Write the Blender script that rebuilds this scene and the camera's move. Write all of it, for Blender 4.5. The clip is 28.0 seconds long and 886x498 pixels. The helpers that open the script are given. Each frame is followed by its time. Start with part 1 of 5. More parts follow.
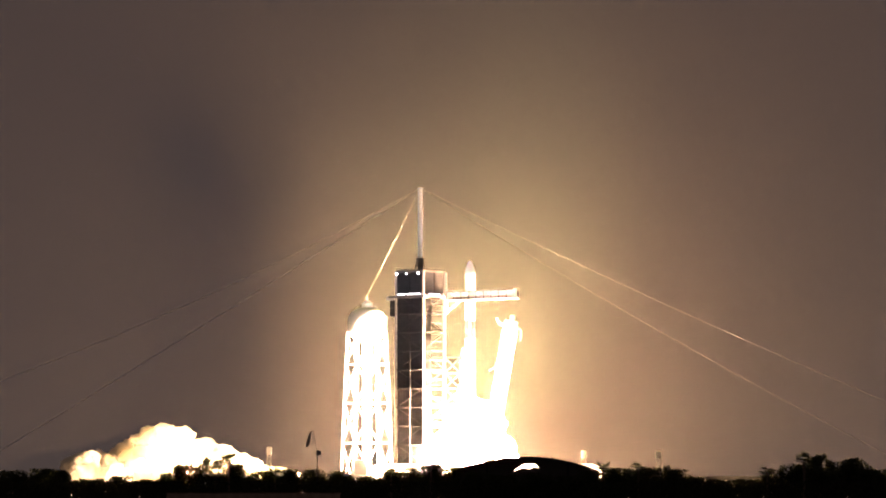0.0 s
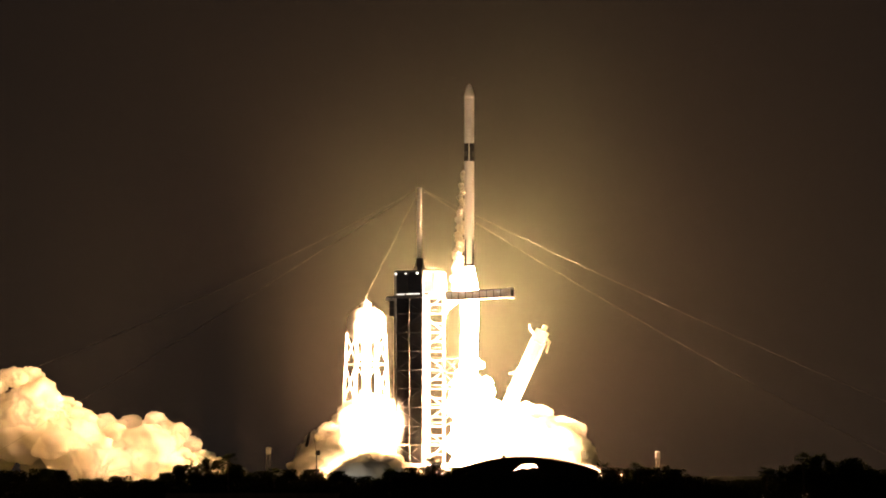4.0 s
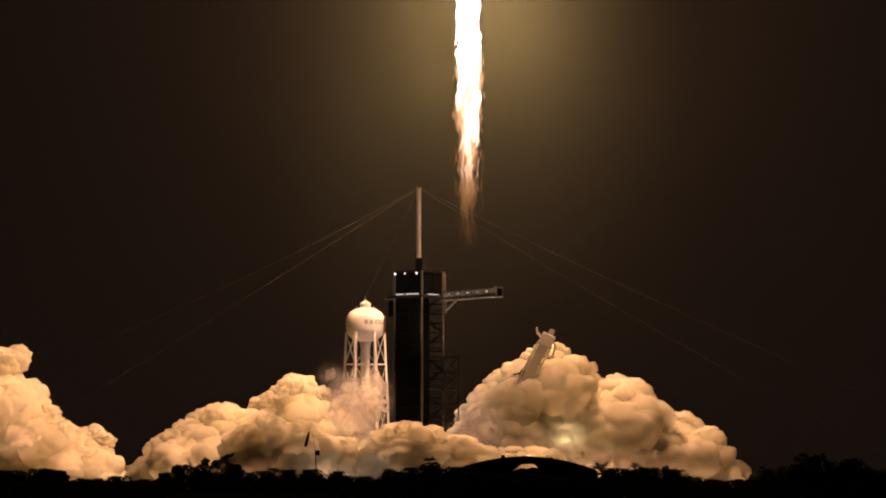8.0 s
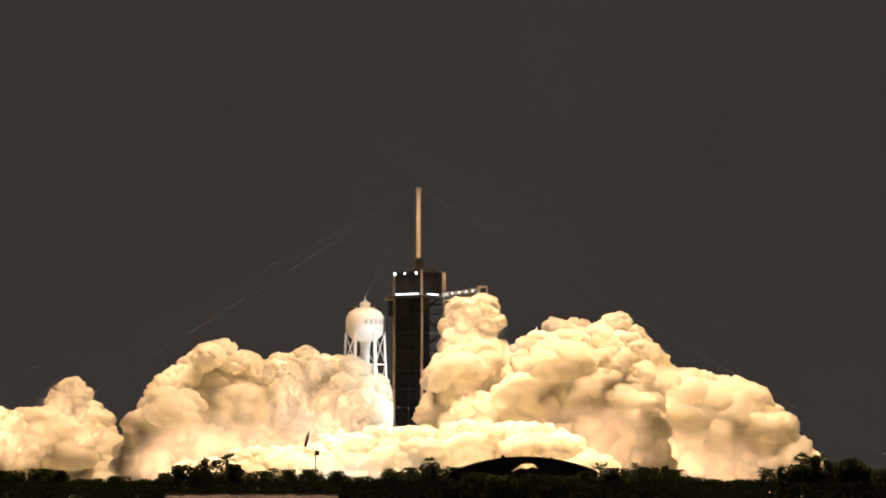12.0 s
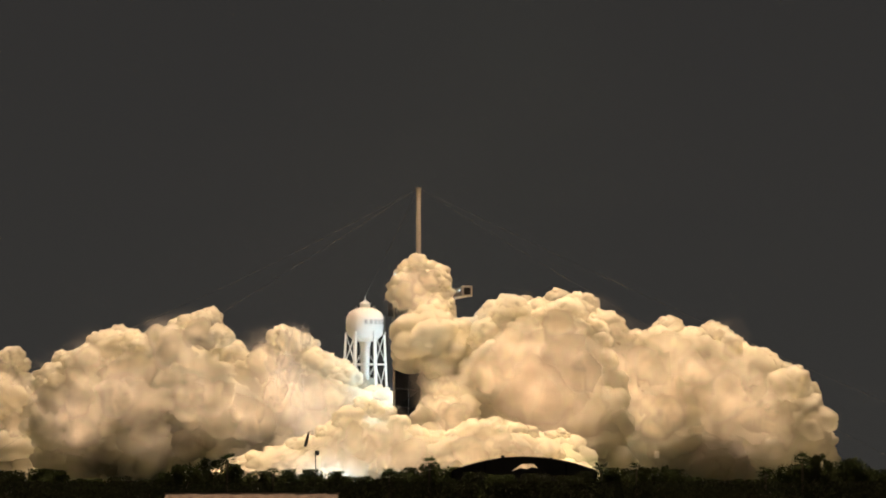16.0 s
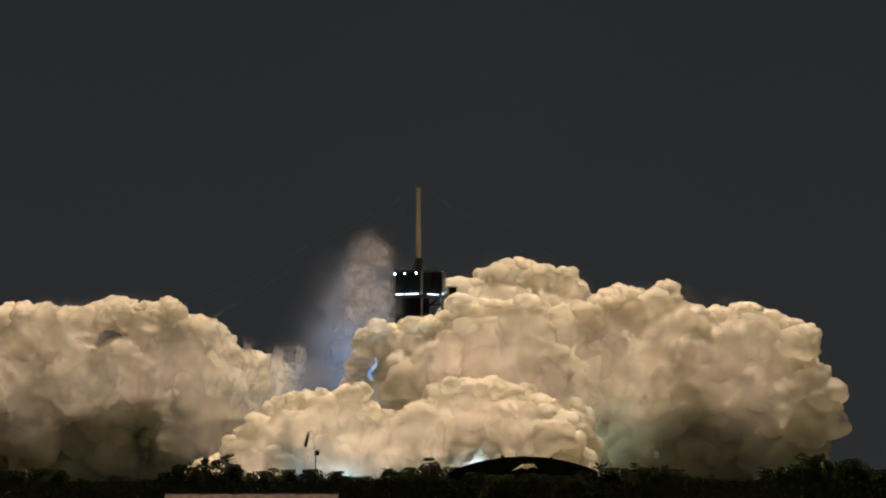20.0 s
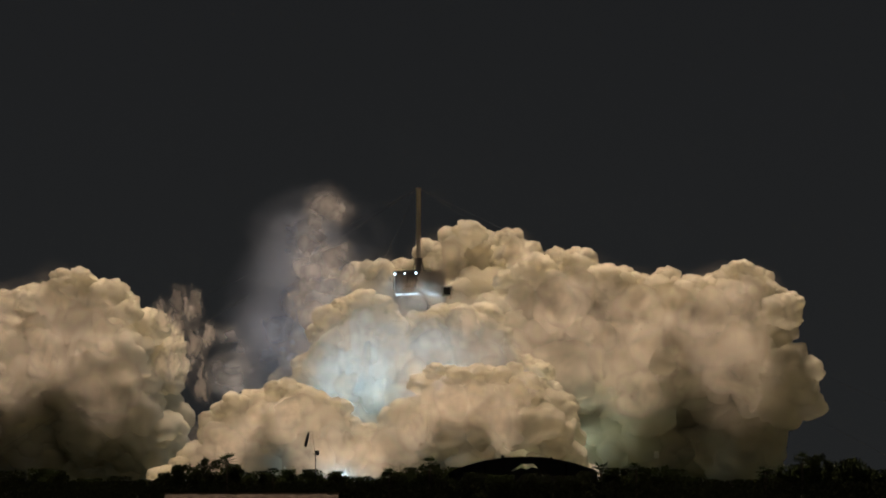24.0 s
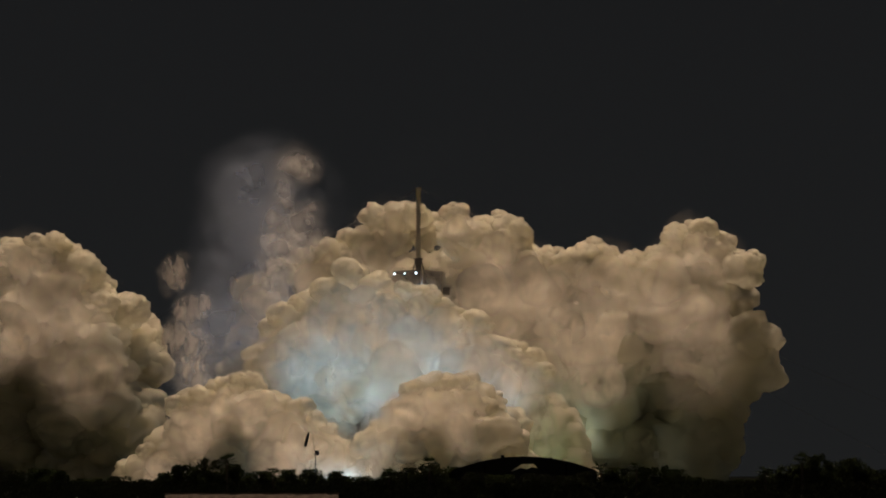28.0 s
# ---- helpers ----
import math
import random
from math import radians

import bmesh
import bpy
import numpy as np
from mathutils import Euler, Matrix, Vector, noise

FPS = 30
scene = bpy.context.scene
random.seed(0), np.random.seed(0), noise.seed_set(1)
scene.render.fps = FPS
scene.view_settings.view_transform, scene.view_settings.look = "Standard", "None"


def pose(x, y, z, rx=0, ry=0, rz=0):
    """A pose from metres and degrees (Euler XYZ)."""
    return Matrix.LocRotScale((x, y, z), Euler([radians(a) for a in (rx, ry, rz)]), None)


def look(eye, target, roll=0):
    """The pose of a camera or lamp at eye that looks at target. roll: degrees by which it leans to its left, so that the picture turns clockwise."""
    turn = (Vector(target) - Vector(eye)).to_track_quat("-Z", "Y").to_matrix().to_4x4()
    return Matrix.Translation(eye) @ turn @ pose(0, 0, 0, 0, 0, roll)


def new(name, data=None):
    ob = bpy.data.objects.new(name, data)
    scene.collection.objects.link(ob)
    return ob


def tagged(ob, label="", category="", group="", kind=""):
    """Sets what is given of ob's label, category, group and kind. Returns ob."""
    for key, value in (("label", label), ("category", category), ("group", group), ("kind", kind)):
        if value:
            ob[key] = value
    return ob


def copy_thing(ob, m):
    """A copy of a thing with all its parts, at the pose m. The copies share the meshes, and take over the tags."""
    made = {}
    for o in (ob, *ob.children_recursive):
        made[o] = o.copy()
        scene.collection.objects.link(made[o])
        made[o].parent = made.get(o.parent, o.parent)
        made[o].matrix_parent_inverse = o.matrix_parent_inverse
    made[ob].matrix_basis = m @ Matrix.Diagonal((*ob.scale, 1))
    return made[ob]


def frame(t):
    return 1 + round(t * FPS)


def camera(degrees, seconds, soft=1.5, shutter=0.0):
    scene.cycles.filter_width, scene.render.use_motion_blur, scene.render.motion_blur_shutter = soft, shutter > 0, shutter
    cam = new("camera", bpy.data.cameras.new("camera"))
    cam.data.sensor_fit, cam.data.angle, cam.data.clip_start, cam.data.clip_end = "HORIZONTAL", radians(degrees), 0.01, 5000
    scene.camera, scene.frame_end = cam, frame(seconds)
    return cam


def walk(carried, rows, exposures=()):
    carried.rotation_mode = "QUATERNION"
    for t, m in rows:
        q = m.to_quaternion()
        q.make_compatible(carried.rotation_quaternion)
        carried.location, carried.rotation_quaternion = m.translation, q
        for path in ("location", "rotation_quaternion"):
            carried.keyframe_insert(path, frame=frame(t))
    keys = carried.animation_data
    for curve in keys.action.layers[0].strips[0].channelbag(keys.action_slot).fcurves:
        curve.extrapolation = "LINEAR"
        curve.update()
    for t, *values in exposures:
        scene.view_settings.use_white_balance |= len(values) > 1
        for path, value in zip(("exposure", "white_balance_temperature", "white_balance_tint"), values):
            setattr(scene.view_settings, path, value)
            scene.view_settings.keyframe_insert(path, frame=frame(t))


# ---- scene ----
# ---- camera ----
cam = camera(13.58, 28.0, soft=1.9)
scene.cycles.transparent_max_bounces = 28
EYE = (0, -1400, 6)
walk(cam, [
    (0.0, look(EYE, (-0.62, 0, 89.85))),
    (3.0, look(EYE, (-0.42, 0, 89.85))),
    (7.0, look(EYE, (-0.1, 0, 89.85))),
    (14.5, look(EYE, (0.05, 0, 89.85))),
    (28.0, look(EYE, (0.1, 0, 89.85))),
], [
    (0.0, 3.5, 7300, 30), (1.0, 3.9, 7300, 31), (1.5, 3.8, 7300, 29), (3.0, 1.76, 7400, 20), (4.5, 0.7, 9400, 26), (6.0, -0.55, 10000, 44), (7.0, -0.6, 9800, 37), (8.0, -0.2, 9500, 30), (9.0, 1.1, 9400, 30), (10.0, 2.1, 8700, 39),
    (11.0, 2.72, 7500, 20), (14.5, 2.95, 6150, 0), (17.0, 2.75, 5950, -3), (18.5, 2.62, 5650, -3), (20.0, 2.4, 5350, -3), (25.0, 1.62, 5450, -4), (28.0, 1.4, 5500, -3),
])

# ---- night sky and lamps ----
world = bpy.data.worlds.new("night_sky")
scene.world = world
world.use_nodes = True
wn, wl = world.node_tree.nodes, world.node_tree.links
back = wn["Background"]
coord = wn.new("ShaderNodeTexCoord")
split = wn.new("ShaderNodeSeparateXYZ")
ramp = wn.new("ShaderNodeValToRGB")
ramp.color_ramp.elements[0].position, ramp.color_ramp.elements[0].color = 0.0, (0.0052, 0.0045, 0.0042, 1)
ramp.color_ramp.elements[1].position, ramp.color_ramp.elements[1].color = 0.16, (0.0042, 0.0036, 0.0035, 1)
wl.new(coord.outputs["Generated"], split.inputs[0])
wl.new(split.outputs["Z"], ramp.inputs[0])
wl.new(ramp.outputs[0], back.inputs[0])
back.inputs[1].default_value = 1.0


def lamp(name, place, watts, colour, size, label):
    data = bpy.data.lights.new(name, "POINT")
    data.energy, data.color, data.shadow_soft_size = watts, colour, size
    ob = new(name, data)
    ob.location = place
    return ob


def spot(place, target, watts, colour, wide=84):
    data = bpy.data.lights.new("floodlight_beam", "SPOT")
    data.energy, data.color, data.shadow_soft_size, data.spot_size, data.spot_blend = watts, colour, 0.6, radians(wide), 0.8
    ob = new("floodlight_beam", data)
    ob.matrix_basis = look(place, target)
    return ob


COOL = (0.72, 0.85, 1.0)
PALE = (0.82, 0.91, 1.0)
spot((-33, -118, 4.5), (-24, -60, 84), 38000, PALE, 86)
# The middle beam, at x 10, is added to brighten the central smoke.
spot((10, -118, 4.5), (0, -60, 88), 42000, PALE, 84)
spot((42, -118, 4.5), (38, -56, 26), 5500, (1.0, 0.92, 0.45), 54)
spot((-17.5, -10, 80.2), (-34, -62, 10), 800, COOL)
spot((-6, -11, 80.2), (4, -62, 0), 1600, COOL)
# Bare point lamps, added to make the smoke round them glow.
lamp("pad_light", (-6, 14, 30), 3000, COOL, 1.0, "")
lamp("pad_light", (-10, 14, 52), 3500, COOL, 1.0, "")
lamp("pad_light", (-33, -164, 5), 1500, COOL, 0.6, "")
lamp("pad_light", (46, -8, 18), 1200, (1.0, 0.95, 0.7), 1.0, "")



# ---- materials ----
def material(name, colour, rough=0.6, metal=0.0, vary=0.25, grain=3.0, coarse=0.3, bump=0.15, depth=0.02, shine=0.5):
    m = bpy.data.materials.new(name)
    m.use_nodes = True
    n, l = m.node_tree.nodes, m.node_tree.links
    p = n["Principled BSDF"]
    tc = n.new("ShaderNodeTexCoord")
    fine, wide = n.new("ShaderNodeTexNoise"), n.new("ShaderNodeTexNoise")
    fine.inputs["Scale"].default_value, fine.inputs["Detail"].default_value = grain, 6
    wide.inputs["Scale"].default_value, wide.inputs["Detail"].default_value = coarse, 3
    l.new(tc.outputs["Object"], fine.inputs["Vector"])
    l.new(tc.outputs["Object"], wide.inputs["Vector"])
    add = n.new("ShaderNodeMath")
    add.operation = "ADD"
    l.new(fine.outputs["Fac"], add.inputs[0])
    l.new(wide.outputs["Fac"], add.inputs[1])
    span = n.new("ShaderNodeMapRange")
    span.inputs["From Min"].default_value, span.inputs["From Max"].default_value = 0.6, 1.4
    span.inputs["To Min"].default_value, span.inputs["To Max"].default_value = 1 - vary, 1 + vary
    l.new(add.outputs[0], span.inputs["Value"])
    mul = n.new("ShaderNodeVectorMath")
    mul.operation = "SCALE"
    mul.inputs[0].default_value = colour
    l.new(span.outputs[0], mul.inputs["Scale"])
    l.new(mul.outputs[0], p.inputs["Base Color"])
    p.inputs["Roughness"].default_value, p.inputs["Metallic"].default_value = rough, metal
    p.inputs["Specular IOR Level"].default_value = shine
    if bump:
        b = n.new("ShaderNodeBump")
        b.inputs["Strength"].default_value, b.inputs["Distance"].default_value = bump, depth
        l.new(fine.outputs["Fac"], b.inputs["Height"])
        l.new(b.outputs[0], p.inputs["Normal"])
    return m


def leafy(m, colour):
    """Lets light pass through thin leaves."""
    n, l = m.node_tree.nodes, m.node_tree.links
    t, mix = n.new("ShaderNodeBsdfTranslucent"), n.new("ShaderNodeMixShader")
    t.inputs["Color"].default_value = (*colour, 1)
    mix.inputs[0].default_value = 0.5
    l.new(n["Principled BSDF"].outputs[0], mix.inputs[1])
    l.new(t.outputs[0], mix.inputs[2])
    l.new(mix.outputs[0], n["Material Output"].inputs[0])
    return m


def glowing(name, colour, strength):
    m = bpy.data.materials.new(name)
    m.use_nodes = True
    n, l = m.node_tree.nodes, m.node_tree.links
    n.remove(n["Principled BSDF"])
    e = n.new("ShaderNodeEmission")
    e.inputs[0].default_value, e.inputs[1].default_value = (*colour, 1), strength
    l.new(e.outputs[0], n["Material Output"].inputs[0])
    return m


def smoke_material(name, colour, through_share=0.5, scale=4.0, dense=0.57):
    """Thick white vapour: half of the light that it catches goes on inwards, and thin places let some pass."""
    m = bpy.data.materials.new(name)
    m.use_nodes = True
    n, l = m.node_tree.nodes, m.node_tree.links
    d, t, mix = n["Principled BSDF"], n.new("ShaderNodeBsdfTranslucent"), n.new("ShaderNodeMixShader")
    d.inputs["Roughness"].default_value, d.inputs["Specular IOR Level"].default_value = 1.0, 0.0
    tc, noi, b = n.new("ShaderNodeTexCoord"), n.new("ShaderNodeTexNoise"), n.new("ShaderNodeBump")
    noi.inputs["Scale"].default_value, noi.inputs["Detail"].default_value = scale, 9
    l.new(tc.outputs["Object"], noi.inputs["Vector"])
    b.inputs["Strength"].default_value, b.inputs["Distance"].default_value = 0.13, 0.5
    l.new(noi.outputs["Fac"], b.inputs["Height"])
    d.inputs["Base Color"].default_value = (*colour, 1)
    t.inputs["Color"].default_value = (*colour, 1)
    for s in (d, t):
        l.new(b.outputs[0], s.inputs["Normal"])
    mix.inputs[0].default_value = through_share
    l.new(d.outputs[0], mix.inputs[1])
    l.new(t.outputs[0], mix.inputs[2])
    clear, last = n.new("ShaderNodeBsdfTransparent"), n.new("ShaderNodeMixShader")
    last.inputs[0].default_value = dense
    l.new(clear.outputs[0], last.inputs[1])
    l.new(mix.outputs[0], last.inputs[2])
    l.new(last.outputs[0], n["Material Output"].inputs[0])
    return m


def veil_material(name, colour, dense, scale, torn_from=0.34, ragged=False, facing_to=(0.25, -0.55, 0.8)):
    """Loose vapour on a crumpled sheet: torn by turbulence, thinning out to nothing at its rim."""
    m = bpy.data.materials.new(name)
    m.use_nodes = True
    n, l = m.node_tree.nodes, m.node_tree.links
    n.remove(n["Principled BSDF"])
    d, t, both = n.new("ShaderNodeBsdfDiffuse"), n.new("ShaderNodeBsdfTranslucent"), n.new("ShaderNodeAddShader")
    for s in (d, t):
        s.inputs["Color"].default_value = (*colour, 1)
    facing = n.new("ShaderNodeCombineXYZ")
    facing.inputs[0].default_value, facing.inputs[1].default_value, facing.inputs[2].default_value = facing_to
    behind = n.new("ShaderNodeVectorMath")
    behind.operation = "SCALE"
    behind.inputs["Scale"].default_value = -1.0
    l.new(facing.outputs[0], behind.inputs[0])
    l.new(facing.outputs[0], d.inputs["Normal"])
    l.new(behind.outputs[0], t.inputs["Normal"])
    l.new(d.outputs[0], both.inputs[0])
    l.new(t.outputs[0], both.inputs[1])
    tc, info, shift = n.new("ShaderNodeTexCoord"), n.new("ShaderNodeObjectInfo"), n.new("ShaderNodeVectorMath")
    shift.operation = "MULTIPLY_ADD"
    shift.inputs[1].default_value = (1, 1, 1)
    spread = n.new("ShaderNodeMath")
    spread.operation = "MULTIPLY"
    spread.inputs[1].default_value = 60.0
    l.new(info.outputs["Random"], spread.inputs[0])
    l.new(tc.outputs["Object"], shift.inputs[0])
    l.new(spread.outputs[0], shift.inputs[2])
    noi = n.new("ShaderNodeTexNoise")
    noi.inputs["Scale"].default_value, noi.inputs["Detail"].default_value, noi.inputs["Distortion"].default_value = scale, 7, 0.2
    l.new(shift.outputs[0], noi.inputs["Vector"])
    flat = n.new("ShaderNodeVectorMath")
    flat.operation = "MULTIPLY"
    flat.inputs[1].default_value = (1, 0, 1)
    l.new(tc.outputs["Object"], flat.inputs[0])
    ln = n.new("ShaderNodeVectorMath")
    ln.operation = "LENGTH"
    l.new(flat.outputs[0], ln.inputs[0])
    rim = n.new("ShaderNodeMapRange")
    rim.interpolation_type = "SMOOTHSTEP"
    rim.inputs["From Min"].default_value, rim.inputs["From Max"].default_value = 0.1, 1.0
    rim.inputs["To Min"].default_value, rim.inputs["To Max"].default_value = 1.0, 0.0
    l.new(ln.outputs["Value"], rim.inputs["Value"])
    torn = n.new("ShaderNodeMapRange")
    torn.inputs["From Min"].default_value, torn.inputs["From Max"].default_value = torn_from, 0.72
    torn.inputs["To Min"].default_value, torn.inputs["To Max"].default_value = 0.0, dense
    l.new(noi.outputs["Fac"], torn.inputs["Value"])
    k = n.new("ShaderNodeMath")
    k.operation = "MULTIPLY"
    l.new(rim.outputs[0], k.inputs[0])
    l.new(torn.outputs[0], k.inputs[1])
    last = k
    if ragged:
        # the turbulence eats into the rim: an uneven patch with a denser heart
        noi.inputs["Detail"].default_value, noi.inputs["Roughness"].default_value, noi.inputs["Distortion"].default_value = 5, 0.5, 0.9
        worn, cut = n.new("ShaderNodeMath"), n.new("ShaderNodeMapRange")
        worn.operation = "MULTIPLY_ADD"
        worn.inputs[1].default_value = -0.62
        l.new(ln.outputs["Value"], worn.inputs[0])
        l.new(noi.outputs["Fac"], worn.inputs[2])
        cut.interpolation_type = "SMOOTHSTEP"
        cut.inputs["From Min"].default_value, cut.inputs["From Max"].default_value = -0.05, 0.5
        cut.inputs["To Min"].default_value, cut.inputs["To Max"].default_value = 0.0, dense
        l.new(worn.outputs[0], cut.inputs["Value"])
        last = cut
    clear, fade = n.new("ShaderNodeBsdfTransparent"), n.new("ShaderNodeMixShader")
    l.new(last.outputs[0], fade.inputs[0])
    l.new(clear.outputs[0], fade.inputs[1])
    l.new(both.outputs[0], fade.inputs[2])
    l.new(fade.outputs[0], n["Material Output"].inputs[0])
    return m


def tongue_material(name, z_hot, z_cold, half, hot, cold, bright, dim, seed, firm):
    """Burning gas on an upright sheet: ragged at its sides, torn into wisps away from the engines."""
    m = bpy.data.materials.new(name)
    m.use_nodes = True
    n, l = m.node_tree.nodes, m.node_tree.links
    n.remove(n["Principled BSDF"])

    def calc(op, a, b, c=0.0, clamp=False):
        node = n.new("ShaderNodeMath")
        node.operation, node.use_clamp = op, clamp
        for i, v in enumerate((a, b, c)):
            if isinstance(v, (int, float)):
                node.inputs[i].default_value = v
            else:
                l.new(v, node.inputs[i])
        return node.outputs[0]

    tc, sep, mapping = n.new("ShaderNodeTexCoord"), n.new("ShaderNodeSeparateXYZ"), n.new("ShaderNodeMapping")
    l.new(tc.outputs["Object"], sep.inputs[0])
    l.new(tc.outputs["Object"], mapping.inputs["Vector"])
    mapping.inputs["Scale"].default_value = (0.3, 0.3, 0.085)
    mapping.inputs["Location"].default_value = (seed * 3.7, seed * 2, seed)
    noi = n.new("ShaderNodeTexNoise")
    noi.inputs["Scale"].default_value, noi.inputs["Detail"].default_value, noi.inputs["Roughness"].default_value, noi.inputs["Distortion"].default_value = 1.0, 6, 0.55, 0.6
    l.new(mapping.outputs[0], noi.inputs["Vector"])
    span = n.new("ShaderNodeMapRange")
    span.inputs["From Min"].default_value, span.inputs["From Max"].default_value = z_hot, z_cold
    l.new(sep.outputs["Z"], span.inputs["Value"])
    along = span.outputs[0]
    side = calc("DIVIDE", calc("ABSOLUTE", sep.outputs["X"], 0), half)
    edge = calc("MULTIPLY_ADD", side, -1.0, 1.0)
    churn = calc("MULTIPLY", calc("SUBTRACT", noi.outputs["Fac"], 0.5), calc("MULTIPLY_ADD", along, 3.0, 1.5))
    body = calc("ADD", calc("MULTIPLY_ADD", edge, 1.1, churn), calc("MULTIPLY_ADD", calc("MULTIPLY", along, along), -0.75, -0.12))
    ends = calc("MULTIPLY", along, 9.0, clamp=True)
    alpha = calc("MULTIPLY", calc("MULTIPLY", body, firm, clamp=True), calc("MULTIPLY", ends, calc("MULTIPLY_ADD", along, -1.0, 1.0)), clamp=True)
    tint = n.new("ShaderNodeMix")
    tint.data_type = "RGBA"
    tint.inputs[6].default_value, tint.inputs[7].default_value = (*hot, 1), (*cold, 1)
    l.new(along, tint.inputs[0])
    fall = calc("POWER", calc("MULTIPLY_ADD", along, -1.0, 1.0, clamp=True), 1.5)
    power = calc("MULTIPLY_ADD", fall, bright - dim, dim)
    e, clear, mix = n.new("ShaderNodeEmission"), n.new("ShaderNodeBsdfTransparent"), n.new("ShaderNodeMixShader")
    l.new(tint.outputs[2], e.inputs[0])
    l.new(power, e.inputs[1])
    l.new(alpha, mix.inputs[0])
    l.new(clear.outputs[0], mix.inputs[1])
    l.new(e.outputs[0], mix.inputs[2])
    l.new(mix.outputs[0], n["Material Output"].inputs[0])
    return m


def glow_sheet_material(share):
    """A nearly clear sheet standing in for humid air: it scatters a little of the light that falls on it."""
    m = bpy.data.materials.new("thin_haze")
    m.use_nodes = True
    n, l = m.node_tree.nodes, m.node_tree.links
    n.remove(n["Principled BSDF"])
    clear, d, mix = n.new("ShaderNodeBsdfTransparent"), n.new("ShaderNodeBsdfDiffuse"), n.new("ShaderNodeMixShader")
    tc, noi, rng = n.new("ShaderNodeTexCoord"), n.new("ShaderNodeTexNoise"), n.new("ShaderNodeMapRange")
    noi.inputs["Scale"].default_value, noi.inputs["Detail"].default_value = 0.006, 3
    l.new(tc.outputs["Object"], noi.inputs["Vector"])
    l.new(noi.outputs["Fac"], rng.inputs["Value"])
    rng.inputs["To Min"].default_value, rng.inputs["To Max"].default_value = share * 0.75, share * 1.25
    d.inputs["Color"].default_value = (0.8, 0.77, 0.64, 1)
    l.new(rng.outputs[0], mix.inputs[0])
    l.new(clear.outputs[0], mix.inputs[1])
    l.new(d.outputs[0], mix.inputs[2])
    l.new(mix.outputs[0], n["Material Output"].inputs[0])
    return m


SKY_GLOW = glow_sheet_material(0.0026)
FLAME_GLOW = veil_material("exhaust_haze", (0.5, 0.68, 0.48), 0.004, 0.8, 0.1, False, (0.0, -1.0, 0.05))
PAD_GLOW = veil_material("pad_haze", (0.8, 0.72, 0.64), 0.0022, 0.8, 0.1)
GLARE_SHEET = veil_material("pad_glow_haze", (0.8, 0.76, 0.68), 0.018, 0.8, 0.1, False, (0.0, -1.0, 0.05))
GRASS = material("scrub_ground", (0.05, 0.055, 0.03), 0.95, vary=0.4, grain=0.6, coarse=0.02)
CONCRETE = material("pad_concrete", (0.33, 0.31, 0.28), 0.85, vary=0.3, grain=1.2, coarse=0.08)
WHITE = material("white_paint", (0.78, 0.77, 0.74), 0.45, vary=0.08, grain=2.0, coarse=0.25, bump=0.05)
STEEL = material("grey_painted_steel", (0.055, 0.052, 0.05), 0.55, vary=0.3, grain=2.0, coarse=0.3)
DARK_STEEL = material("dark_cladding", (0.018, 0.018, 0.02), 0.85, shine=0.15, vary=0.35, grain=1.5, coarse=0.2)
COLUMN_STEEL = material("weathered_column_steel", (0.32, 0.29, 0.25), 0.6, shine=0.3)
PALE_STEEL = material("pale_galvanised_steel", (0.5, 0.48, 0.45), 0.45, 0.2, vary=0.15)
BLACK = material("black_composite", (0.022, 0.022, 0.024), 0.7, shine=0.15)
MAST = material("cream_fibreglass", (0.62, 0.58, 0.5), 0.5, vary=0.12, grain=1.5, coarse=0.2)
WIRE = material("steel_cable", (0.2, 0.19, 0.16), 0.6, 0.0, bump=0, shine=0.2)
BARK = material("bark", (0.09, 0.07, 0.05), 0.9, grain=6)
LEAF = leafy(material("oak_leaves", (0.05, 0.058, 0.03), 0.95, shine=0.05, vary=0.45, grain=1.2, coarse=0.4, bump=0), (0.03, 0.04, 0.016))
SCRUB = leafy(material("dry_scrub", (0.04, 0.042, 0.028), 0.95, shine=0.0, vary=0.5, grain=1.2, coarse=0.4, bump=0), (0.008, 0.01, 0.005))
PALM = leafy(material("palmetto_fronds", (0.035, 0.05, 0.02), 0.8, shine=0.15, vary=0.4, grain=1.2, coarse=0.4, bump=0), (0.035, 0.05, 0.02))
ROOF = material("weathered_sheet_metal", (0.2, 0.15, 0.12), 0.9, 0.0, shine=0.1, vary=0.6, grain=2.5, coarse=0.5)
CANVAS = material("dark_shelter_skin", (0.035, 0.033, 0.03), 0.7, vary=0.3)
SMOKE = smoke_material("dense_white_vapour", (0.93, 0.905, 0.775))
MIST = veil_material("thin_grey_mist", (0.48, 0.56, 0.74), 0.34, 1.5, 0.36)
WARM_VAPOUR = veil_material("soft_cream_vapour", (0.88, 0.82, 0.72), 0.5, 1.5, 0.22)
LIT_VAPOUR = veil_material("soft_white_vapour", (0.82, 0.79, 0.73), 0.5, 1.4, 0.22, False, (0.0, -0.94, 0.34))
PALE_MIST = veil_material("thin_pale_mist", (0.74, 0.76, 0.8), 0.36, 1.3)
CROWN_SMOKE = veil_material("thinning_smoke", (0.7, 0.69, 0.68), 0.48, 1.3, 0.28)
VEIL_SMOKE = veil_material("loose_white_vapour", (0.88, 0.83, 0.75), 0.36, 1.7, 0.0, True)
FLAME = glowing("white_hot_flame", (1.0, 0.63, 0.41), 2050)
HOT_TONGUES = [tongue_material("violet_white_flame", -40, -122, 5.2, (0.95, 0.8, 1.0), (1.0, 0.74, 0.6), 60.0, 3.0, k, 2.4) for k in range(3)]
